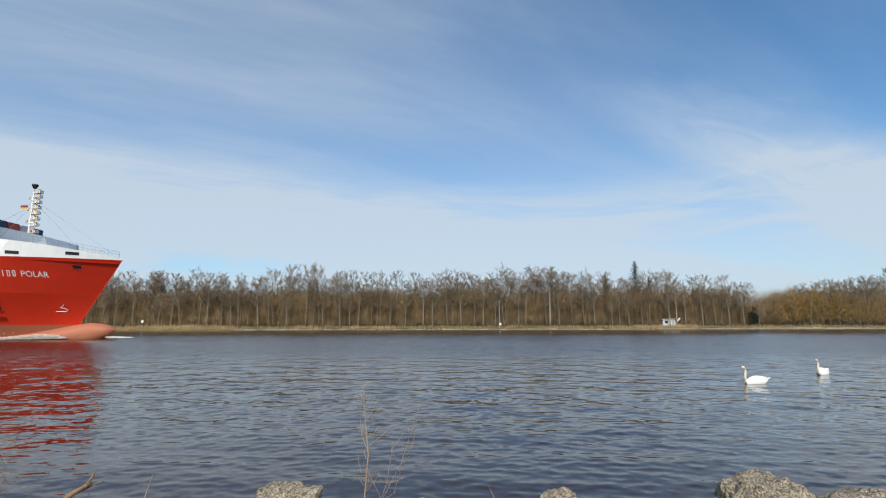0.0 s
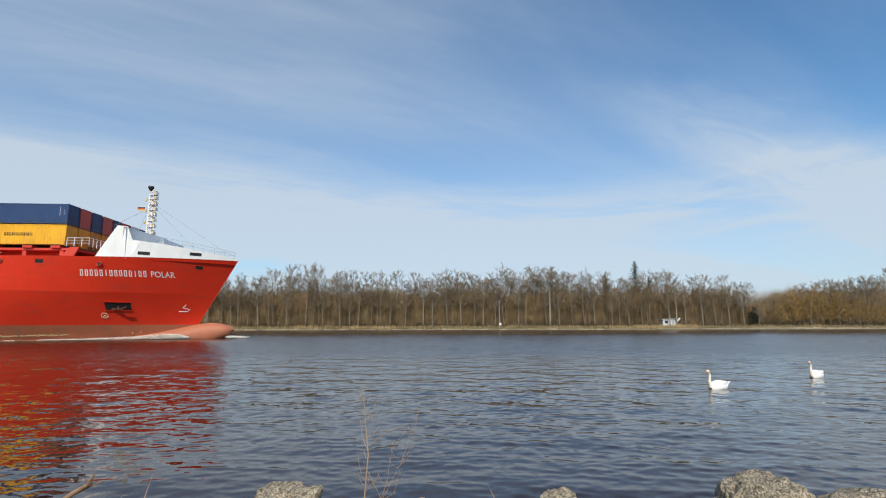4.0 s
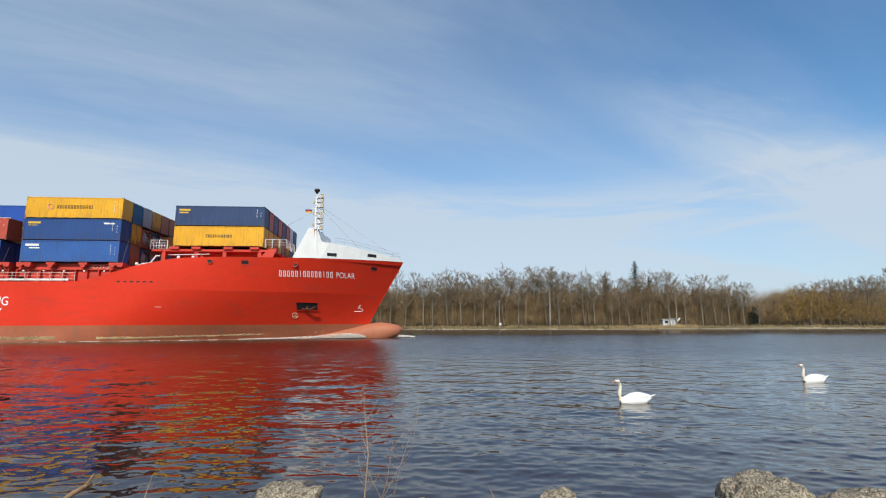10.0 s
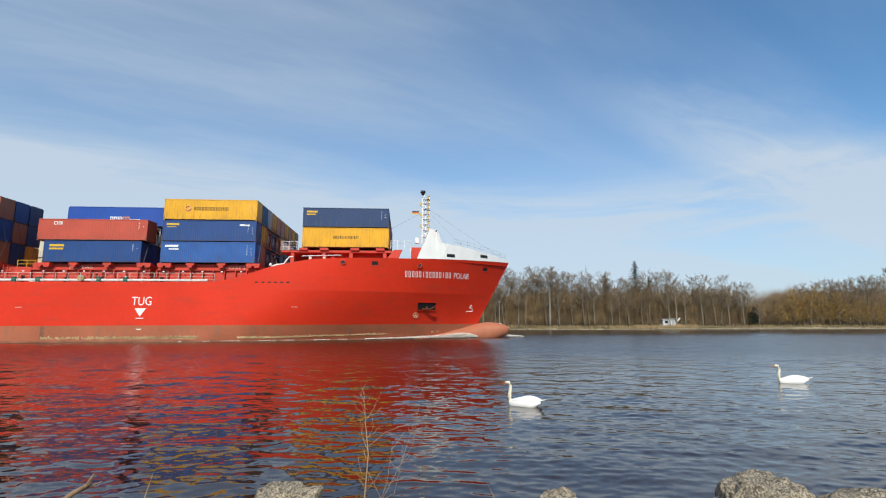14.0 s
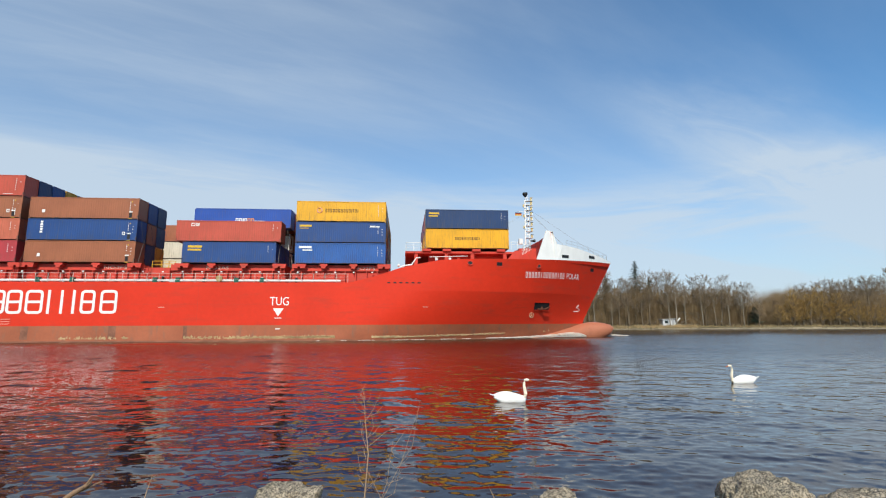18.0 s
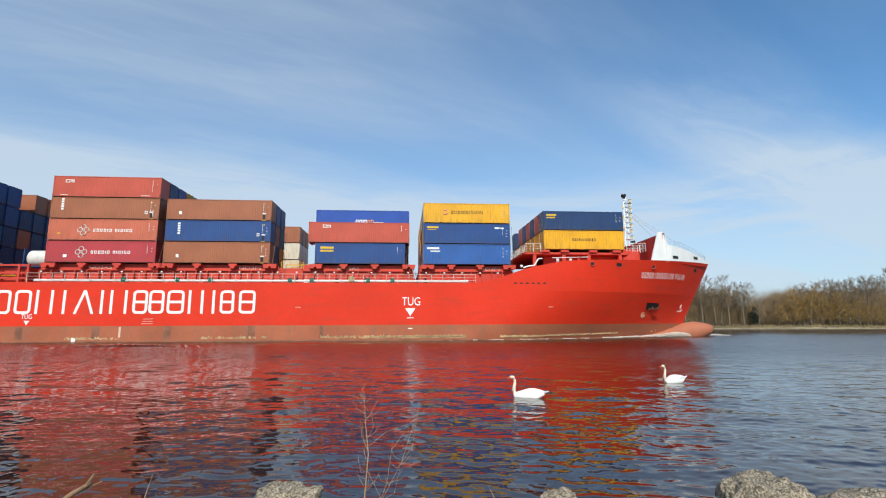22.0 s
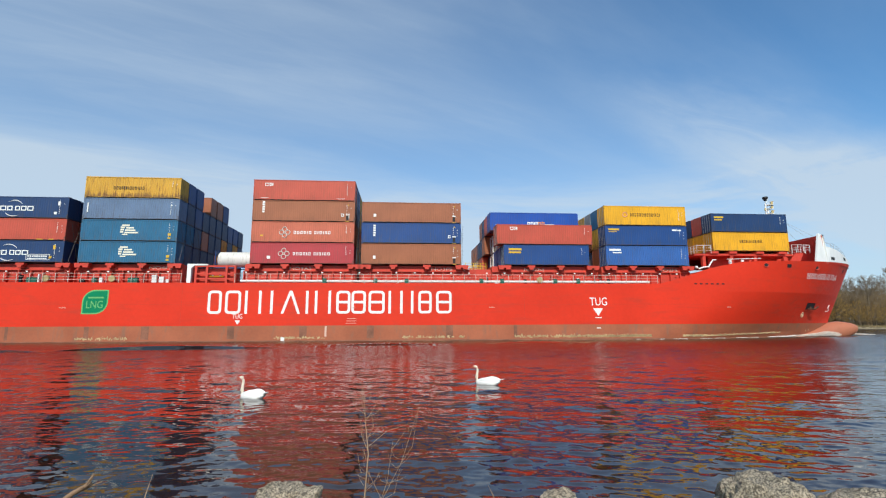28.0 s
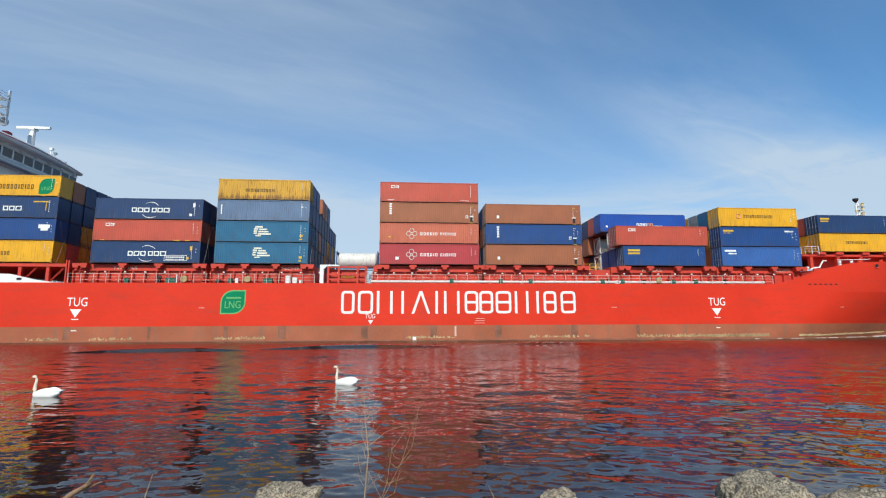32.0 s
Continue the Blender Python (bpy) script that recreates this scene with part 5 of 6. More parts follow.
    part("aft_bulwark", Geo().prism([(-149, 7.6), (-118.6, 7.6), (-121.5, 8.05), (-124.5, 8.75), (-149, 9.2)], 0.02, 0.2), WHITE, ship, "white bulwark along the after deck")
    # dark inside of a bulwark opening, put on as a black oval plate
    part("bulwark_hole_shade", Geo().prism([(-123.3 + 0.35 * math.cos(a), 8.1 + 0.16 * math.sin(a)) for a in np.linspace(0, 2 * math.pi, 12, endpoint=False)], 0.0, 0.03), BLACK, ship)
    for k, xx in enumerate((-133.2, -128.5, -124.0, -120.6)):
        part("stack_leg", Geo().box(xx, xx + 0.4, 0.6, 1.0, 7.3, 10.1), DECKRED, ship)
        part("stack_brace", Geo().tube([(xx + 0.2, 0.8, 7.5), (xx + 2.4, 0.8, 10.0)], 0.12, 4), DECKRED, ship)
    part("stack_deck", Geo().box(-134.2, -118.2, 0.5, BEAM - 0.5, 9.75, 10.15), DECKRED, ship)
    for xx in (-118.2, -117.9):
        part("gear_post", Geo().box(xx, xx + 0.15, 0.5, 0.7, 7.5, 10.6), DECKRED, ship)


deckhouse()


# ---- white water round the bow ----
def bow_wave():
    rnd = random.Random(9)
    w = tagged(new("bow_wave"), "white foam thrown up along the ship's waterline", "foam", kind="stuff")
    g = Geo()

    def fleck(x, y, z, s):
        g.ball((x, y, z), (s * rnd.uniform(1.3, 3.0), s * rnd.uniform(0.7, 1.2), s * rnd.uniform(0.4, 0.7)), 5, 3, 0.5, rnd.random() * 40)

    for k in range(3800):     # curl thrown off the stem and running aft
        x = 15.0 - 17 * rnd.random() ** 3.0
        bulb = BEAM / 2 - 1.45 - max(0, 16.5 - x) * 0.36 if x > 5 else 99
        high = float(np.interp(x, (-4, 3, 8, 12, 14, 15), (0.04, 0.12, 0.34, 0.7, 0.55, 0.15)))
        fleck(x, min(side_y(x, 0.3), bulb) - abs(rnd.gauss(0, 0.2 + 0.6 * high)), 0.02 + high * rnd.random() ** 1.3, rnd.uniform(0.025, 0.07))
    for k in range(1100):     # thin broken line of foam along the side
        x = 8.5 - 34 * rnd.random() ** 1.6
        if noise.noise(Vector((x * 0.45, 7, 0))) < 0.02:
            continue
        fleck(x, min(side_y(x, 0.2), BEAM / 2 - 1.45 - max(0, 16.5 - x) * 0.36 if x > 5 else 99) - 0.05 - abs(rnd.gauss(0, 0.3)), 0.02, rnd.uniform(0.02, 0.06))
    for k in range(500):     # before the bulb
        x = 20.2 + rnd.random() ** 1.5 * 2.6
        fleck(x, BEAM / 2 + rnd.uniform(-1.6, 1.6), 0.03 + 0.25 * rnd.random() * max(0, 1 - (x - 20.4) / 3), rnd.uniform(0.025, 0.075))
    me = g.mesh("bow_wave", FOAM, True)
    part("foam", me, FOAM, w)
    ABOARD.append((w, Matrix()))


bow_wave()


# ---- the ship's wake: smooth crests in echelon abreast of the hull ----
def wake_wave(x, y, length, tall, slant):
    rows = []
    for i in range(41):
        u = i / 20 - 1
        lens = (1 - u * u) ** 1.5
        row = []
        for j in range(17):
            v = j / 8 - 1
            crest = math.exp(-((v - 0.25) / (0.42 if v < 0.25 else 0.30)) ** 2)
            row.append((u * length / 2, v * 2.7 * (0.45 + 0.55 * lens) + slant * u * length / 2 + 0.25 * math.sin(u * 5 + x), tall * lens * crest - 0.05))
        rows.append(row)
    ob = new("wake_wave", Geo().grid(rows).mesh("wake_wave", WATER, True))
    tagged(ob, "smooth dark crest of the ship's wake", "wave", "wake crests beside the ship")
    ABOARD.append((ob, Matrix.Translation((x, y, 0))))


for x, y, length, tall, slant in ((-42, -9.2, 14, 0.20, 0.14), (-59.5, -14.8, 20, 0.36, 0.12), (-78.5, -19.4, 26, 0.46, 0.13), (-95, -23.2, 20, 0.46, 0.15)):
    wake_wave(x, y, length, tall, slant)

# ---- the far bank ----
BARK = material("grey_brown_bark", (0.19, 0.15, 0.105), 0.9, vary=0.3, scale=1.0)
TWIG = material("bare_twigs", (0.26, 0.195, 0.13), 0.9, vary=0.25, scale=0.4)
PALEBARK = material("pale_bark", (0.22, 0.19, 0.145), 0.85, vary=0.25, scale=1.0)
BRUSH = material("dry_thicket", (0.185, 0.128, 0.066), 0.95, vary=0.5, scale=1.3)
OCHRE = material("budding_willow_twigs", (0.40, 0.26, 0.085), 0.9, vary=0.25, scale=0.3)
NEEDLE = material("dark_conifer", (0.035, 0.05, 0.03), 0.9, vary=0.3, scale=1.0)
REED = material("dry_reed", (0.33, 0.235, 0.12), 0.95, vary=0.25, scale=1.0)
GRASS = material("spring_grass", (0.15, 0.118, 0.055), 0.95, vary=0.35, scale=0.25)
WETSTONE = material("wet_stone", (0.05, 0.042, 0.032), 0.5, vary=0.3, scale=1.5)
RIPRAP = material("pale_bank_stones", (0.36, 0.30, 0.21), 0.95, vary=0.35, scale=1.5)


def sliver(g, a, b, w, side):
    """One thin twig as a narrow three-sided blade."""
    i = len(g.v)
    o, p = side * w, Vector((-side.y, side.x, 0.2)) * w
    g.v += [tuple(a + o), tuple(a - o), tuple(a + p), tuple(b)]
    g.f += [(i, i + 1, i + 3), (i + 1, i + 2, i + 3), (i + 2, i, i + 3)]


def tree_meshes(seed, height, spread, first, limbs, bark, twig, fine=0.013):
    """A leafless tree: tapered trunk with limbs, and a crown of branches and twigs."""
    rnd = random.Random(seed)
    wood, crown = Geo(), Geo()
    lean = Vector((rnd.uniform(-0.05, 0.05), rnd.uniform(-0.05, 0.05), 1))
    line = [Vector((lean.x * height * s + 0.25 * math.sin(3 * s + seed), lean.y * height * s + 0.2 * math.sin(4 * s + seed * 2), height * s)) for s in (0, 0.15, 0.35, 0.55, 0.75, 0.93)]
    r0 = 0.012 * height + 0.05
    wood.tube(line, [r0 * k for k in (1.25, 1, 0.85, 0.65, 0.4, 0.1)], 6)
    for k in range(limbs):
        s = first + (0.95 - first) * (k + rnd.random()) / limbs
        z = height * s
        base = Vector((np.interp(z, [p.z for p in line], [p.x for p in line]), np.interp(z, [p.z for p in line], [p.y for p in line]), z))
        az = k * 2.4 + rnd.uniform(-0.5, 0.5)
        into = (s - first) / (1 - first)
        rise = rnd.uniform(0.25, 1.1) + 0.8 * into
        reach = spread * height * (1.25 - 0.75 * into) * rnd.uniform(0.75, 1.15)
        out = Vector((math.cos(az), math.sin(az), rise)).normalized()
        mid = base + out * reach * 0.5
        end = mid + (out + Vector((0, 0, rnd.uniform(-0.1, 0.35)))).normalized() * reach * 0.55
        wood.tube([base, mid, end], [r0 * 0.38 * (1.25 - s), r0 * 0.24 * (1.25 - s), 0.02], 4, False)
        for q in range(9):
            w = rnd.uniform(0.3, 1.0) ** 0.7
            a = base.lerp(mid, w * 2) if w < 0.5 else mid.lerp(end, w * 2 - 1)
            d = (out * 0.7 + Vector((rnd.uniform(-1, 1), rnd.uniform(-1, 1), rnd.uniform(-0.3, 0.9)))).normalized()
            ln = reach * rnd.uniform(0.26, 0.48)
            b = a + d * ln
            side = d.cross(Vector((0.3, 0.2, 1))).normalized()
            sliver(crown, a, b, 0.036, side)
            for u in range(22):
                a2 = a.lerp(b, rnd.uniform(0.3, 1))
                d2 = (d * 0.6 + Vector((rnd.uniform(-1, 1), rnd.uniform(-1, 1), rnd.uniform(-0.4, 0.9)))).normalized()
                b2 = a2 + d2 * ln * rnd.uniform(0.25, 0.55)
                sliver(crown, a2, b2, fine, d2.cross(Vector((0.3, 0.2, 1))).normalized())
    return wood.mesh("trunk", bark, True), crown.mesh("crown", twig)


def bare_trees():
    rnd = random.Random(7)
    kinds = []
    for k in range(11):
        tall = k < 8
        bark = PALEBARK if k in (1, 4) else BARK
        kinds.append(tree_meshes(k + 1, 17.5 if tall else 12, 0.23 + 0.09 * rnd.random() if tall else 0.26, 0.42 + 0.12 * rnd.random() if tall else 0.25, 28, bark, TWIG))
    willow = [tree_meshes(40 + k, 11, 0.3, 0.1, 34, BARK, OCHRE, 0.017) for k in range(2)]

    def plant(mesh_pair, x, y, size, turn, label, category="tree", group="bare trees on the far bank"):
        t = new("bare_tree")
        part("trunk", mesh_pair[0], None, t)
        part("crown", mesh_pair[1], None, t)
        t.matrix_world = Matrix.Translation((x, y, ground_height(x, y) - 0.1)) @ Matrix.Rotation(turn, 4, "Z") @ Matrix.Diagonal((size, size, size * rnd.uniform(0.95, 1.05), 1))
        tagged(t, label, category, group)

    def crest(x):
        """Height of the wood along the bank."""
        return float(np.interp(x, (-170, -96, -88, -62, -50, -20, 36, 50, 60, 90, 96, 101, 106, 112, 118, 130, 150, 175), (17, 18.2, 18.0, 16.2, 19.0, 17.4, 18.6, 16.2, 16.7, 16.2, 15.8, 14.3, 7.6, 8.6, 12, 15.4, 17, 17.4)))

    def grow(px, y, tall, pool):
        kind = pool if pool is not None and tall > 9 else rnd.randrange(8) if tall > 9 else rnd.randrange(8, 11)
        plant(kinds[kind], px, y, tall / (17.5 if kind < 8 else 12), rnd.uniform(0, 6.28), "leafless tree with pale grey trunk on the far bank" if kind in (1, 4) else "leafless brown tree in the wood on the far bank")

    x = -172.0
    while x < 176:          # tall trees whose crowns stand clear of the rest
        grow(x, rnd.uniform(163, 168), crest(x) * rnd.uniform(0.93, 1.04), None)
        if rnd.random() < 0.45:
            grow(x + rnd.uniform(0.8, 1.6), rnd.uniform(163, 169), crest(x) * rnd.uniform(0.85, 1.0), None)
        x += rnd.choice((3.2, 4.0, 4.6, 5.2, 6.4, 7.4))
    x = -172.0
    while x < 176:          # slim pale stems at the wood's edge
        if x < 106:
            grow(x, rnd.uniform(160, 162.5), crest(x) * rnd.uniform(0.55, 0.82), rnd.choice((1, 3, 4, 6, 2, 5)))
        x += rnd.uniform(2.4, 6.5)
    x = -172.0
    while x < 176:          # lower trees deep in the wood
        grow(x, rnd.uniform(171, 180), crest(x) * rnd.uniform(0.68, 0.88), None)
        x += rnd.uniform(2.2, 4.4)
    for k in range(14):
        px = 112 + 3.1 * k + rnd.uniform(-1, 1)
        plant(willow[k % 2], px, rnd.uniform(160.5, 163), rnd.uniform(0.5, 0.8), px, "ochre budding willow bush on the far bank", "bush", "willows on the far bank")
    for px, py, size in ((116, 163, 0.95), (121, 161.5, 0.9), (126, 163, 1.05), (131, 162, 0.95), (111, 162, 0.6), (137, 161.5, 0.75)):
        plant(willow[int(px) % 2], px, py, size, px, "ochre budding willow bush on the far bank", "bush", "willows on the far bank")
    # white-stemmed birch that stands out
    birch = tree_meshes(77, 20, 0.13, 0.45, 15, material("white_birch_bark", (0.27, 0.235, 0.19), 0.8, vary=0.2), TWIG)
    plant(birch, 34.5, 159.8, 0.98, 0.3, "tall white-stemmed birch at the wood's edge", "tree")
    plant(birch, 76.5, 160.5, 0.70, 1.9, "white-stemmed birch beside the small hut", "tree")


bare_trees()


def conifer(x, y, height, seed):
    rnd = random.Random(seed)
    t = new("spruce_tree")
    part("trunk", Geo().tube([(0, 0, 0), (0, 0, height * 0.5), (0, 0, height)], [0.25, 0.15, 0.03], 6), BARK, t)
    g = Geo()
    for k in range(150):
        s = 0.25 + 0.75 * k / 150
        az = k * 2.4
        reach = (1.02 - s) * height * 0.44 * rnd.uniform(0.25, 1.15) * (1.1 + 0.4 * math.sin(az * 0.37 + seed)) + 0.12
        d = Vector((math.cos(az), math.sin(az), rnd.uniform(-0.45, -0.05)))
        a = Vector((0, 0, height * s))
        for q in range(12):
            p = a + d * reach * (q + 1) / 12
            w = min(0.6, 0.45 * reach) * (1.1 - q / 12) + 0.1
            for sgn in (-1, 1):
                sliver(g, p, p + Vector((-d.y * sgn, d.x * sgn, -0.35)) * w + d * 0.3, 0.11, Vector((d.x, d.y, 0)))
    part("crown", g, NEEDLE, t)
    t.matrix_world = Matrix.Translation((x, y, ground_height(x, y) - 0.1))
    tagged(t, "dark green spruce rising above the bare wood", "tree")


conifer(67.5, 170.0, 22.4, 3)
conifer(57.0, 170.5, 17.6, 5)
conifer(72.6, 171.0, 16.6, 6)
conifer(103.0, 162, 6.5, 9)


def thicket():
    """Brown underwood that closes the view between the trunks."""
    rng, count = np.random.RandomState(11), 300000
    x = rng.uniform(-180, 182, count)
    y = rng.choice((165.0, 170.0, 176.0, 183.0), count) + rng.uniform(-3, 3, count)
    cap = 11.8 + 1.3 * np.sin(x * 0.21 + np.sin(y)) + 1.0 * np.sin(x * 0.53 + y) + 1.0 * np.sin(x * 1.9 + 2 * y)
    cap = np.where((x > 102) & (x < 113), cap * 0.6, cap)
    up = cap * rng.uniform(0, 0.80, count)
    base = np.stack([x, y, np.interp(y, (155, 159, 168, 300), (-0.05, 0.95, 1.5, 2.5)) - 0.2 + up], 1)
    lean = np.stack([rng.normal(0, 0.5, count), rng.uniform(-0.4, 0.4, count), rng.uniform(1.2, 3.6, count)], 1)
    wide = np.where(rng.rand(count) < 0.03, 0.07, rng.uniform(0.014, 0.036, count))[:, None] * np.array([[1.0, 0.25, 0.0]])
    tip = base + lean
    co = np.stack([base - wide, base + wide, tip + wide * 0.3, tip - wide * 0.3], 1).reshape(-1, 3)
    me = bpy.data.meshes.new("underwood")
    me.vertices.add(len(co))
    me.vertices.foreach_set("co", co.ravel())
    me.loops.add(len(co))
    me.loops.foreach_set("vertex_index", np.arange(len(co)))
    me.polygons.add(count)
    me.polygons.foreach_set("loop_start", np.arange(count) * 4)
    me.update(calc_edges=True)
    me.materials.append(BRUSH)
    rnd = random.Random(11)
    tagged(new("underwood", me), "dense brown leafless underwood between the tree trunks", "shrub", kind="stuff")
    g = Geo()
    for k in range(9000):
        x, y = rnd.uniform(-180, 182), rnd.uniform(157.6, 162)
        h = rnd.uniform(0.15, 0.5)
        a = Vector((x, y, ground_height(x, y) - 0.03))
        sliver(g, a, a + Vector((rnd.uniform(-0.2, 0.2), 0, h)), 0.10, Vector((1, 0, 0)))
    tagged(new("bank_grass", g.mesh("bank_grass", GRASS)), "yellow-green spring grass along the far bank", "grass", kind="stuff")
    g = Geo()
    for k in range(9000):
        x = rnd.uniform(-180, 182)
        dense = 1.0 if x < -66 or 62 < x < 82 else 0.55 if -30 < x < -20 or noise.noise(Vector((x * 0.08, 3, 0))) > 0.25 else 0.18
        if rnd.random() > dense:
            continue
        y = rnd.uniform(155.6, 158.5) if x < -66 else rnd.uniform(156.6, 160.5)
        h = rnd.uniform(0.6, 1.7) * (1 if x < -66 else 0.7)
        a = Vector((x, y, ground_height(x, y) - 0.05))
        sliver(g, a, a + Vector((rnd.uniform(-0.25, 0.25), 0, h)), 0.07, Vector((1, 0, 0)))
    tagged(new("reeds", g.mesh("reeds", REED)), "straw-coloured dry reeds at the water's edge", "reeds", kind="stuff")
    g = Geo()
    for k in range(4200):
        x, y = rnd.uniform(-66, 182), rnd.uniform(154.7, 156.6)
        s = rnd.uniform(0.1, 0.26)
        g.ball((x, y, ground_height(x, y) + 0.05), (s, s * 0.8, s * 0.6), 5, 3, 0.4, k * 0.37)
    wet = Geo()
    for k in range(2600):
        x, y = rnd.uniform(-66, 182), rnd.uniform(154.2, 154.9)
        q = rnd.uniform(0.12, 0.28)
        wet.ball((x, y, 0.02), (q, q * 0.8, q * 0.8), 5, 3, 0.4, k * 0.53)
    tagged(new("wet_stones", wet.mesh("wet_stones", WETSTONE)), "dark wet stones at the far waterline", "stones", kind="stuff")
    tagged(new("riprap", g.mesh("riprap", RIPRAP)), "pale stone riprap along the far waterline", "stones", kind="stuff")


thicket()

# ---- the near bank ----


def boulder(x, y, top, size, seed, label, lobes=()):
    """A weathered boulder whose crown reaches the height top; lobes are (direction, amount, width) of its larger humps."""
    rows = []
    for r in range(81):
        th = math.pi * r / 80
        row = []
        for s in range(130):
            ph = 2 * math.pi * s / 130
            d = Vector((math.sin(th) * math.cos(ph), math.sin(th) * math.sin(ph), math.cos(th)))
            p = d * 1.1 + Vector((seed, seed * 0.7, seed * 1.3))
            k = 1 + 0.20 * noise.noise(p) + 0.13 * noise.noise(p * 2.3) + 0.08 * noise.noise(p * 5) + 0.05 * noise.noise(p * 11) + 0.035 * noise.noise(p * 24) + 0.018 * noise.noise(p * 50)
            for way, amount, width in lobes:
                k += amount * math.exp(-((d - Vector(way).normalized()).length / width) ** 2)
            q = Vector((d.x * size[0], d.y * size[1], d.z * size[2])) * k
            if q.z > size[2] * 0.8:
                q.z = size[2] * 0.8 + (q.z - size[2] * 0.8) * 0.6
            row.append(q)
        rows.append(row)
    hi = max(p.z for row in rows for p in row)
    ob = new("boulder", Geo().grid(rows, True).mesh("boulder", STONE, True))
    ob.location = (x, y, top - hi)
    tagged(ob, label, "boulder", "boulders on the near bank")


boulder(-1.40, 4.6, 0.915, (0.35, 0.38, 0.34), 3.1, "rough pale grey granite boulder at the water", (((0.72, -0.1, 0.8), 0.52, 0.20), ((-0.8, 0, 0.5), -0.12, 0.4)))
boulder(-1.70, 4.5, 0.80, (0.17, 0.2, 0.25), 15.3, "small low grey stone against a boulder")
boulder(1.04, 4.6, 0.85, (0.22, 0.26, 0.36), 8.4, "small rounded grey boulder at the water")
boulder(2.93, 4.65, 0.955, (0.50, 0.5, 0.52), 5.2, "large rough speckled grey boulder at the water", (((-0.42, -0.2, 1), 0.20, 0.28), ((0.8, 0, 0.7), -0.12, 0.4)))
boulder(3.95, 4.6, 0.80, (0.72, 0.45, 0.45), 12.7, "broad low grey boulder at the water")
boulder(-3.3, 4.9, 0.5, (0.5, 0.4, 0.4), 21.0, "grey boulder half sunk in the bank")

# ---- swans ----
FEATHER = material("white_feathers", (0.82, 0.81, 0.78), 0.7, vary=0.05, scale=4, bump=0.01, bump_scale=25)
CREAM = material("cream_neck_feathers", (0.78, 0.70, 0.55), 0.7, vary=0.06, scale=4)
BILL = plain("orange_bill", (0.55, 0.13, 0.03), 0.5)


def swan(name, label, size):
    s = tagged(new(name), label, "swan", "swans on the canal")
    rows = []
    for k in range(17):
        u = k / 16
        x = 0.42 - 1.0 * u
        w = 0.235 * math.sin(math.pi * min(1, u * 0.9 + 0.06)) ** 0.7 + 0.005
        top = 0.08 + 0.215 * math.sin(math.pi * min(1, 0.12 + u * 0.82)) ** 0.9 + (0.06 * max(0, u - 0.8) / 0.2)
        low = -0.12 + 0.24 * max(0, u - 0.72) / 0.28 + 0.08 * max(0, 0.12 - u) / 0.12
        mid, hh = (top + low) / 2, (top - low) / 2
        rows.append([(x, w * math.cos(a), mid + hh * math.sin(a)) for a in np.linspace(0, 2 * math.pi, 18, endpoint=False)])
    part("body", Geo().grid(rows, True), FEATHER, s, "", True)
    for sd in (-1, 1):
        rows = []
        for k in range(12):
            u = k / 11
            x = 0.26 - 0.84 * u
            h = 0.14 * math.sin(math.pi * (0.02 + u * 0.96)) ** 0.75 + 0.004
            cy = sd * (0.13 + 0.05 * math.sin(math.pi * u) - 0.11 * u * u)
            cz = 0.165 + 0.055 * u
            rows.append([(x, cy + sd * (0.06 * math.sin(math.pi * (0.03 + 0.94 * u)) ** 0.6) * math.cos(a), cz + h * math.sin(a)) for a in np.linspace(0, 2 * math.pi, 12, endpoint=False)])
        part("wing", Geo().grid(rows, True), FEATHER, s, "folded white wing", True)
    part("tail", Geo().grid([[(-0.5, 0.1, 0.19), (-0.5, 0, 0.23), (-0.5, -0.1, 0.19)], [(-0.72, 0.05, 0.26), (-0.74, 0, 0.275), (-0.72, -0.05, 0.26)], [(-0.5, 0.1, 0.14), (-0.5, 0, 0.12), (-0.5, -0.1, 0.14)]]), FEATHER, s)
    line = [(0.30, 0, 0.06), (0.40, 0, 0.14), (0.44, 0, 0.26), (0.42, 0, 0.40), (0.395, 0, 0.54), (0.40, 0, 0.66), (0.43, 0, 0.735), (0.47, 0, 0.755)]
    part("neck", Geo().tube(line, [0.10, 0.082, 0.062, 0.05, 0.044, 0.042, 0.043, 0.045], 10), CREAM, s, "long upright cream-white neck", True)
    head = part("head", Geo().ball((0.485, 0, 0.745), (0.085, 0.05, 0.052), 12, 8), CREAM, s, "", True)
    part("bill", Geo().tube([(0.55, 0, 0.735), (0.60, 0, 0.715), (0.65, 0, 0.69)], [0.032, 0.022, 0.012], 8), BILL, head, "orange bill")
    part("bill_knob", Geo().ball((0.553, 0, 0.757), (0.02, 0.018, 0.018), 8, 6), BLACK, head)
    s.scale = (0.94 * size, 0.80 * size, 0.83 * size)
    return s


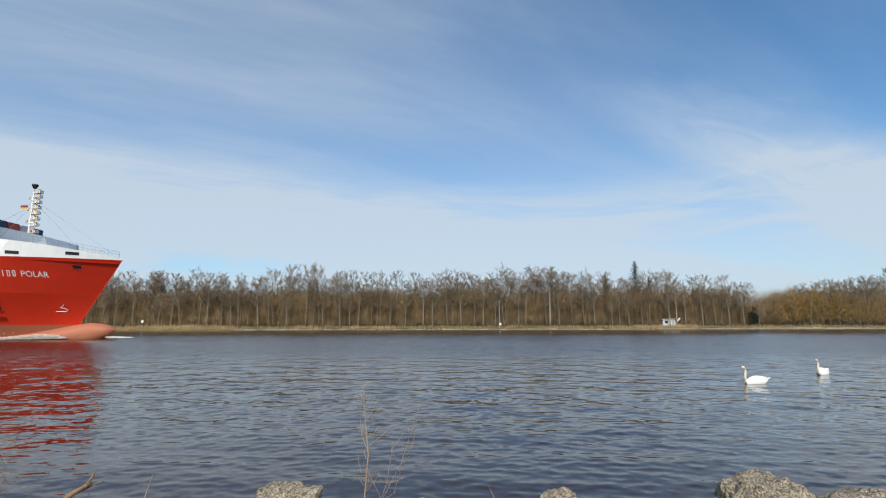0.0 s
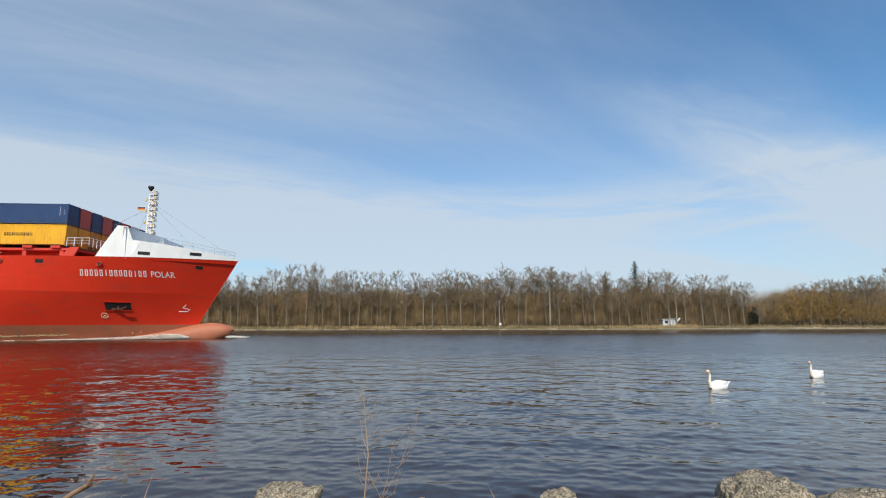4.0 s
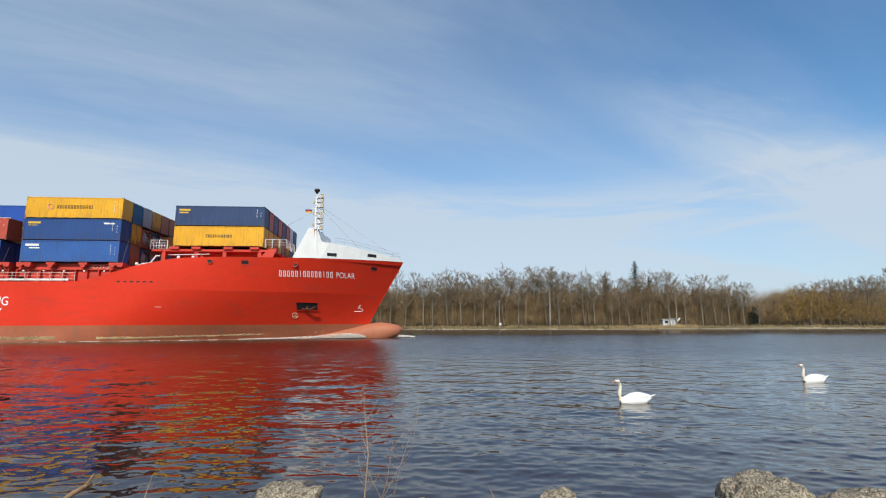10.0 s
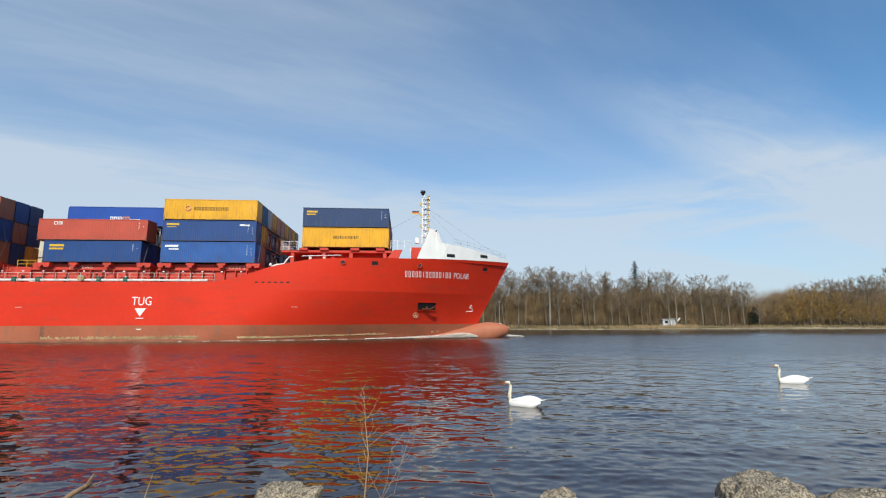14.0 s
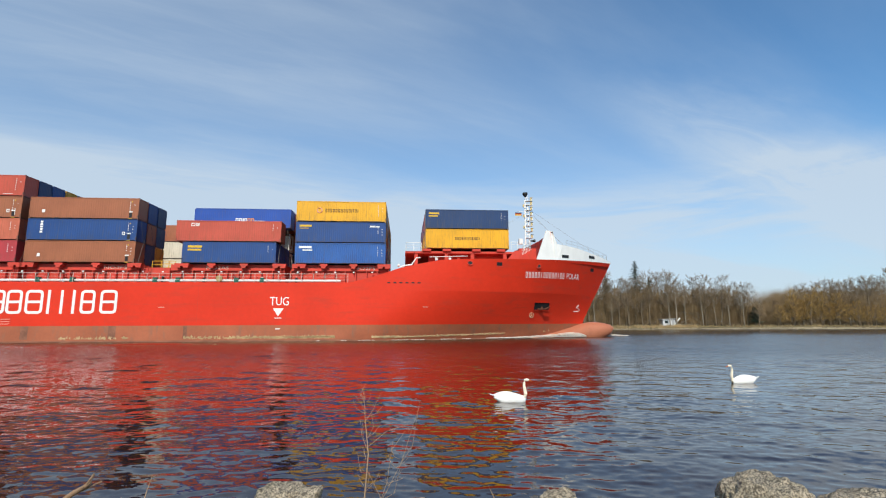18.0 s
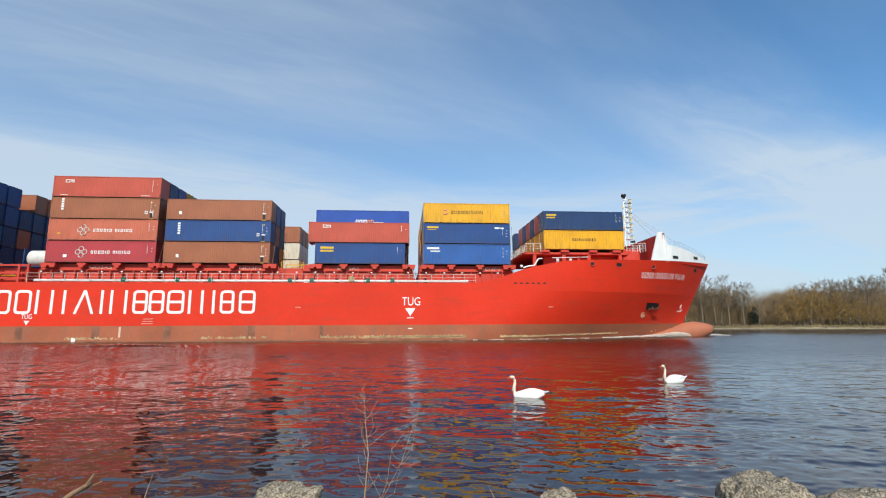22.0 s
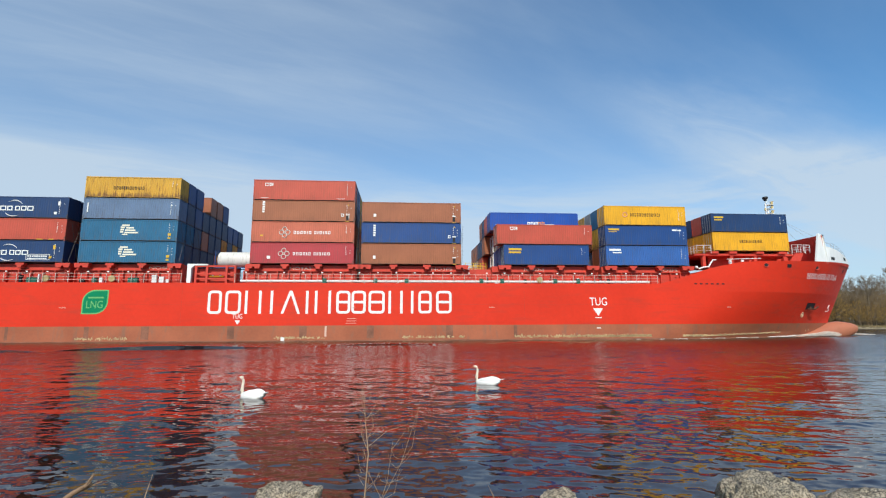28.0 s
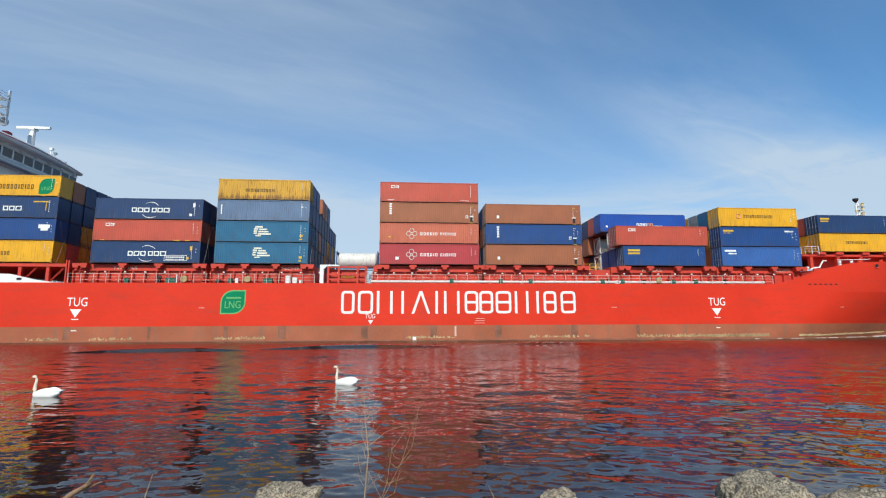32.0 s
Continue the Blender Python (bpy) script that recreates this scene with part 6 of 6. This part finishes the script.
BIRDS = [
    (swan("swan", "white mute swan swimming with upright neck", 1.0),
     [(0, 11.9, 19.1, 190), (1, 11.35, 18.8, 196), (2, 10.8, 18.55, 204), (3, 10.25, 18.2, 214), (4.5, 9.4, 17.4, 204), (6, 8.46, 16.5, 208), (7, 7.65, 15.85, 200), (8, 7, 15.4, 195), (9, 6.3, 15, 192), (10, 5.55, 14.7, 186),
      (11, 4.6, 14.35, 182), (12, 3.72, 14.15, 180), (13, 2.9, 14.1, 172), (14, 2.25, 14.2, 150), (15, 1.65, 14.45, 108), (15.8, 1.3, 14.75, 60), (16.5, 1.15, 14.8, 20), (17, 1.42, 14.95, 4), (18, 2.05, 15, 2), (19, 2.72, 15, 4), (20, 3.15, 15.3, 15),
      (20.5, 3.3, 15.45, 60), (21, 3.22, 15.55, 115), (21.5, 2.95, 15.6, 165), (22, 2.62, 15.7, 166), (23, 1.39, 15.7, 152), (24, 0.04, 15.75, 146), (25, -1.31, 15.8, 142), (28, -6.02, 15.75, 156), (29, -7.72, 15.8, 156), (30, -9.5, 15.95, 162), (31, -11.3, 16.1, 168), (32, -12.85, 16.2, 174)]),
    (swan("swan", "white mute swan swimming with curved neck", 1.04),
     [(0, 16.95, 22.3, 215), (1, 16.8, 22.2, 218), (3, 16.2, 21.6, 212), (6, 15.25, 20.6, 214), (7, 14.95, 20.25, 216), (8, 14.75, 20, 210), (9, 14.6, 19.8, 190), (10, 14.5, 19.6, 190), (12, 14.1, 19.35, 180), (13, 13.85, 19.3, 174), (14, 13.45, 19.3, 166),
      (17, 12.25, 19.4, 174), (18, 11.6, 19.4, 186), (19, 11, 19.3, 192), (20, 10.4, 19.35, 200), (21, 9.75, 19.4, 204), (22, 8.95, 19.45, 202), (23, 8, 19.45, 170), (24, 7.05, 19.45, 162), (25, 5.95, 19.4, 160), (28, 1.66, 19.1, 150), (29, 0.33, 19.05, 148), (30, -0.94, 19.05, 148), (31, -2.27, 19.05, 152), (32, -3.74, 19.1, 156)]),
]

# ---- dry plants on the near bank ----
STRAW = material("dry_stalk", (0.36, 0.24, 0.145), 0.85, vary=0.2, scale=8)
DEAD = material("weathered_driftwood", (0.24, 0.15, 0.09), 0.85, vary=0.25, scale=10, dirt=(0.1, 0.07, 0.05), dirt_amount=0.7, dirt_scale=8, bump=0.01, bump_scale=60)


def dry_weed():
    w = tagged(new("dry_weed"), "thin dead weed with bare branching stalks", "weed")
    part("stem", Geo().tube([(-0.55, 3.6, 0.55), (-0.55, 3.6, 1.11), (-0.53, 3.6, 1.4), (-0.555, 3.6, 1.62), (-0.57, 3.6, 1.83)], [0.006, 0.0054, 0.0042, 0.0025, 0.0012], 6), STRAW, w)
    rnd = random.Random(4)
    shoots = [((-0.54, 1.30), (-0.40, 1.02), (-0.42, 0.6)), ((-0.45, 1.05), (-0.30, 1.33), (-0.18, 1.70)), ((-0.30, 1.33), (-0.22, 1.45), (-0.165, 1.78)), ((-0.53, 1.45), (-0.40, 1.56), (-0.22, 1.62)),
              ((-0.555, 1.62), (-0.50, 1.70), (-0.44, 1.83)), ((-0.56, 1.76), (-0.59, 1.82), (-0.55, 1.9)), ((-0.53, 1.42), (-0.585, 1.52), (-0.6, 1.63)), ((-0.47, 1.0), (-0.40, 1.20), (-0.36, 1.48)),
              ((-0.54, 1.5), (-0.50, 1.58), (-0.51, 1.7)), ((-0.41, 1.1), (-0.34, 1.15), (-0.30, 1.32)), ((-0.36, 1.44), (-0.30, 1.52), (-0.27, 1.56))]
    for k, pts in enumerate(shoots):
        line = [(x, 3.6 + 0.05 * math.sin(k + i), z) for i, (x, z) in enumerate(pts)]
        part("shoot", Geo().tube(line, [0.0018, 0.0014, 0.0008], 5), STRAW, w)
    for k in range(30):
        t = rnd.random()
        if k % 3:
            x, z = -0.55 + rnd.uniform(-0.01, 0.01), 1.12 + 0.68 * t
        else:
            x, z = -0.45 + 0.28 * t, 1.06 + 0.6 * t
        dx, dz = rnd.uniform(-0.10, 0.12), rnd.uniform(0.03, 0.13)
        part("shoot", Geo().tube([(x, 3.6, z), (x + dx * 0.6, 3.6 + rnd.uniform(-0.05, 0.05), z + dz * 0.4), (x + dx, 3.6, z + dz)], [0.0014, 0.0011, 0.0007], 4), STRAW, w)
    stick = tagged(new("driftwood_branch"), "broken weathered branch lying on the bank", "branch")
    part("limb", Geo().tube([(-2.75, 3.3, 0.80), (-2.56, 3.4, 1.12), (-2.45, 3.42, 1.205), (-2.36, 3.45, 1.26)], [0.022, 0.019, 0.016, 0.011], 8), DEAD, stick)
    part("stub", Geo().tube([(-2.39, 3.44, 1.235), (-2.345, 3.45, 1.315)], [0.012, 0.008], 6), DEAD, stick)
    part("splinter", Geo().tube([(-2.47, 3.44, 1.19), (-2.30, 3.47, 1.262)], [0.012, 0.004], 5), DEAD, stick)
    for name, pts, r in (("twig", [(-2.05, 3.5, 0.6), (-2.02, 3.5, 1.16), (-1.98, 3.5, 1.30)], 0.004), ("twig", [(-2.0, 3.3, 0.62), (-2.0, 3.35, 1.08), (-2.12, 3.4, 1.18)], 0.007),
                         ("twig", [(-0.45, 3.5, 1.06), (-0.30, 3.5, 1.12), (-0.13, 3.5, 1.145)], 0.006), ("twig", [(0.33, 3.7, 0.6), (0.36, 3.7, 1.08), (0.32, 3.7, 1.16)], 0.004)):
        tagged(new(name, Geo().tube(pts, [r, r * 0.8, r * 0.3], 5).mesh(name, STRAW)), "thin dead twig sticking up on the bank", "twig")


dry_weed()


# ---- small things on the far bank ----
def far_bank_things():
    hut = tagged(new("garden_hut"), "small white hut with a slanting pale roof among bare trees", "hut")
    part("wall", Geo().box(-2.0, 2.0, -1.5, 1.5, 0, 2.1), PALEROOF, hut)
    part("roof", Geo().prism([(-2.4, 2.1), (2.3, 2.3), (2.3, 2.45), (-2.4, 2.25)], -1.9, 1.8), PALEROOF, hut)
    part("door", Geo().box(0.9, 1.7, -1.54, -1.5, 0.05, 1.9), GREY, hut)
    part("window", Geo().box(-1.4, -0.3, -1.54, -1.5, 0.9, 1.7), GLASS, hut)
    hut.location = (74.6, 163.6, 1.2)
    tarp = tagged(new("leaning_board"), "pale board leaning against a tree beside the hut", "board")
    part("sheet", Geo().prism([(0, 0), (0.25, 0), (2.6, 2.6), (2.2, 2.7)], -0.05, 0.05), WHITE, tarp)
    tarp.location = (75.6, 161.6, 1.15)
    house = tagged(new("grey_house"), "low grey-roofed house half hidden behind the bare trees", "house")
    part("wall", Geo().box(-5, 5, -3, 3, 0, 2.6), PALEROOF, house)
    part("roof", Geo().prism([(-5.5, 2.6), (5.5, 2.6), (4.2, 5.0), (-4.2, 5.0)], -3.4, 3.4), SLATE, house)
    for x in (-3.4, 0.2, 2.6):
        part("window", Geo().box(x, x + 1.1, -3.05, -3.0, 0.9, 2.0), GLASS, house)
    house.location = (84.5, 173.0, 1.0)
    for x, y, h, label in ((-96.0, 156.6, 2.6, "round white marker sign on a short post"),):
        s = tagged(new("canal_sign"), label, "sign")
        part("post", Geo().tube([(0, 0, 0), (0, 0, h - 0.3)], 0.07, 6), GREY, s)
        part("disc", Geo().tube([(0, -0.08, h), (0, 0, h)], 0.42, 16), MARK, s, "round white disc")
        s.location = (x, y, ground_height(x, y) - 0.1)
    p = tagged(new("lamp_post"), "thin pale canal lamp post with a white plate", "lamp post")
    part("pole", Geo().tube([(0, 0, 0), (0, 0, 8.6)], [0.11, 0.06], 6), STEEL, p)
    part("lantern", Geo().box(-0.3, 0.3, -0.25, 0.15, 8.5, 8.75), GREY, p)
    part("plate", Geo().box(-0.1, 0.5, -0.14, -0.11, 1.2, 1.8), MARK, p, "white kilometre plate")
    p.location = (18.1, 157.4, ground_height(18.1, 157.4) - 0.1)


PALEROOF = plain("pale_render", (0.55, 0.56, 0.57), 0.7)
SLATE = plain("blue_grey_slate", (0.24, 0.29, 0.34), 0.5)
far_bank_things()


# ---- what moves ----
def motions():
    for thing, place in [(ship, Matrix()), *ABOARD]:
        walk(thing, [(t, ship_pose(t) @ place) for t in SHIP_TIMES])
    # ripples drift slowly with the wind
    walk(water, [(0.0, pose(-5.0, 1.2, 0)), (16.0, pose(0.0, 0.0, 0)), (32.0, pose(5.0, -1.2, 0))])
    for thing, rows in BIRDS:
        walk(thing, [(t, pose(x, y, 0, 0, 0, a)) for t, x, y, a in rows])


motions()
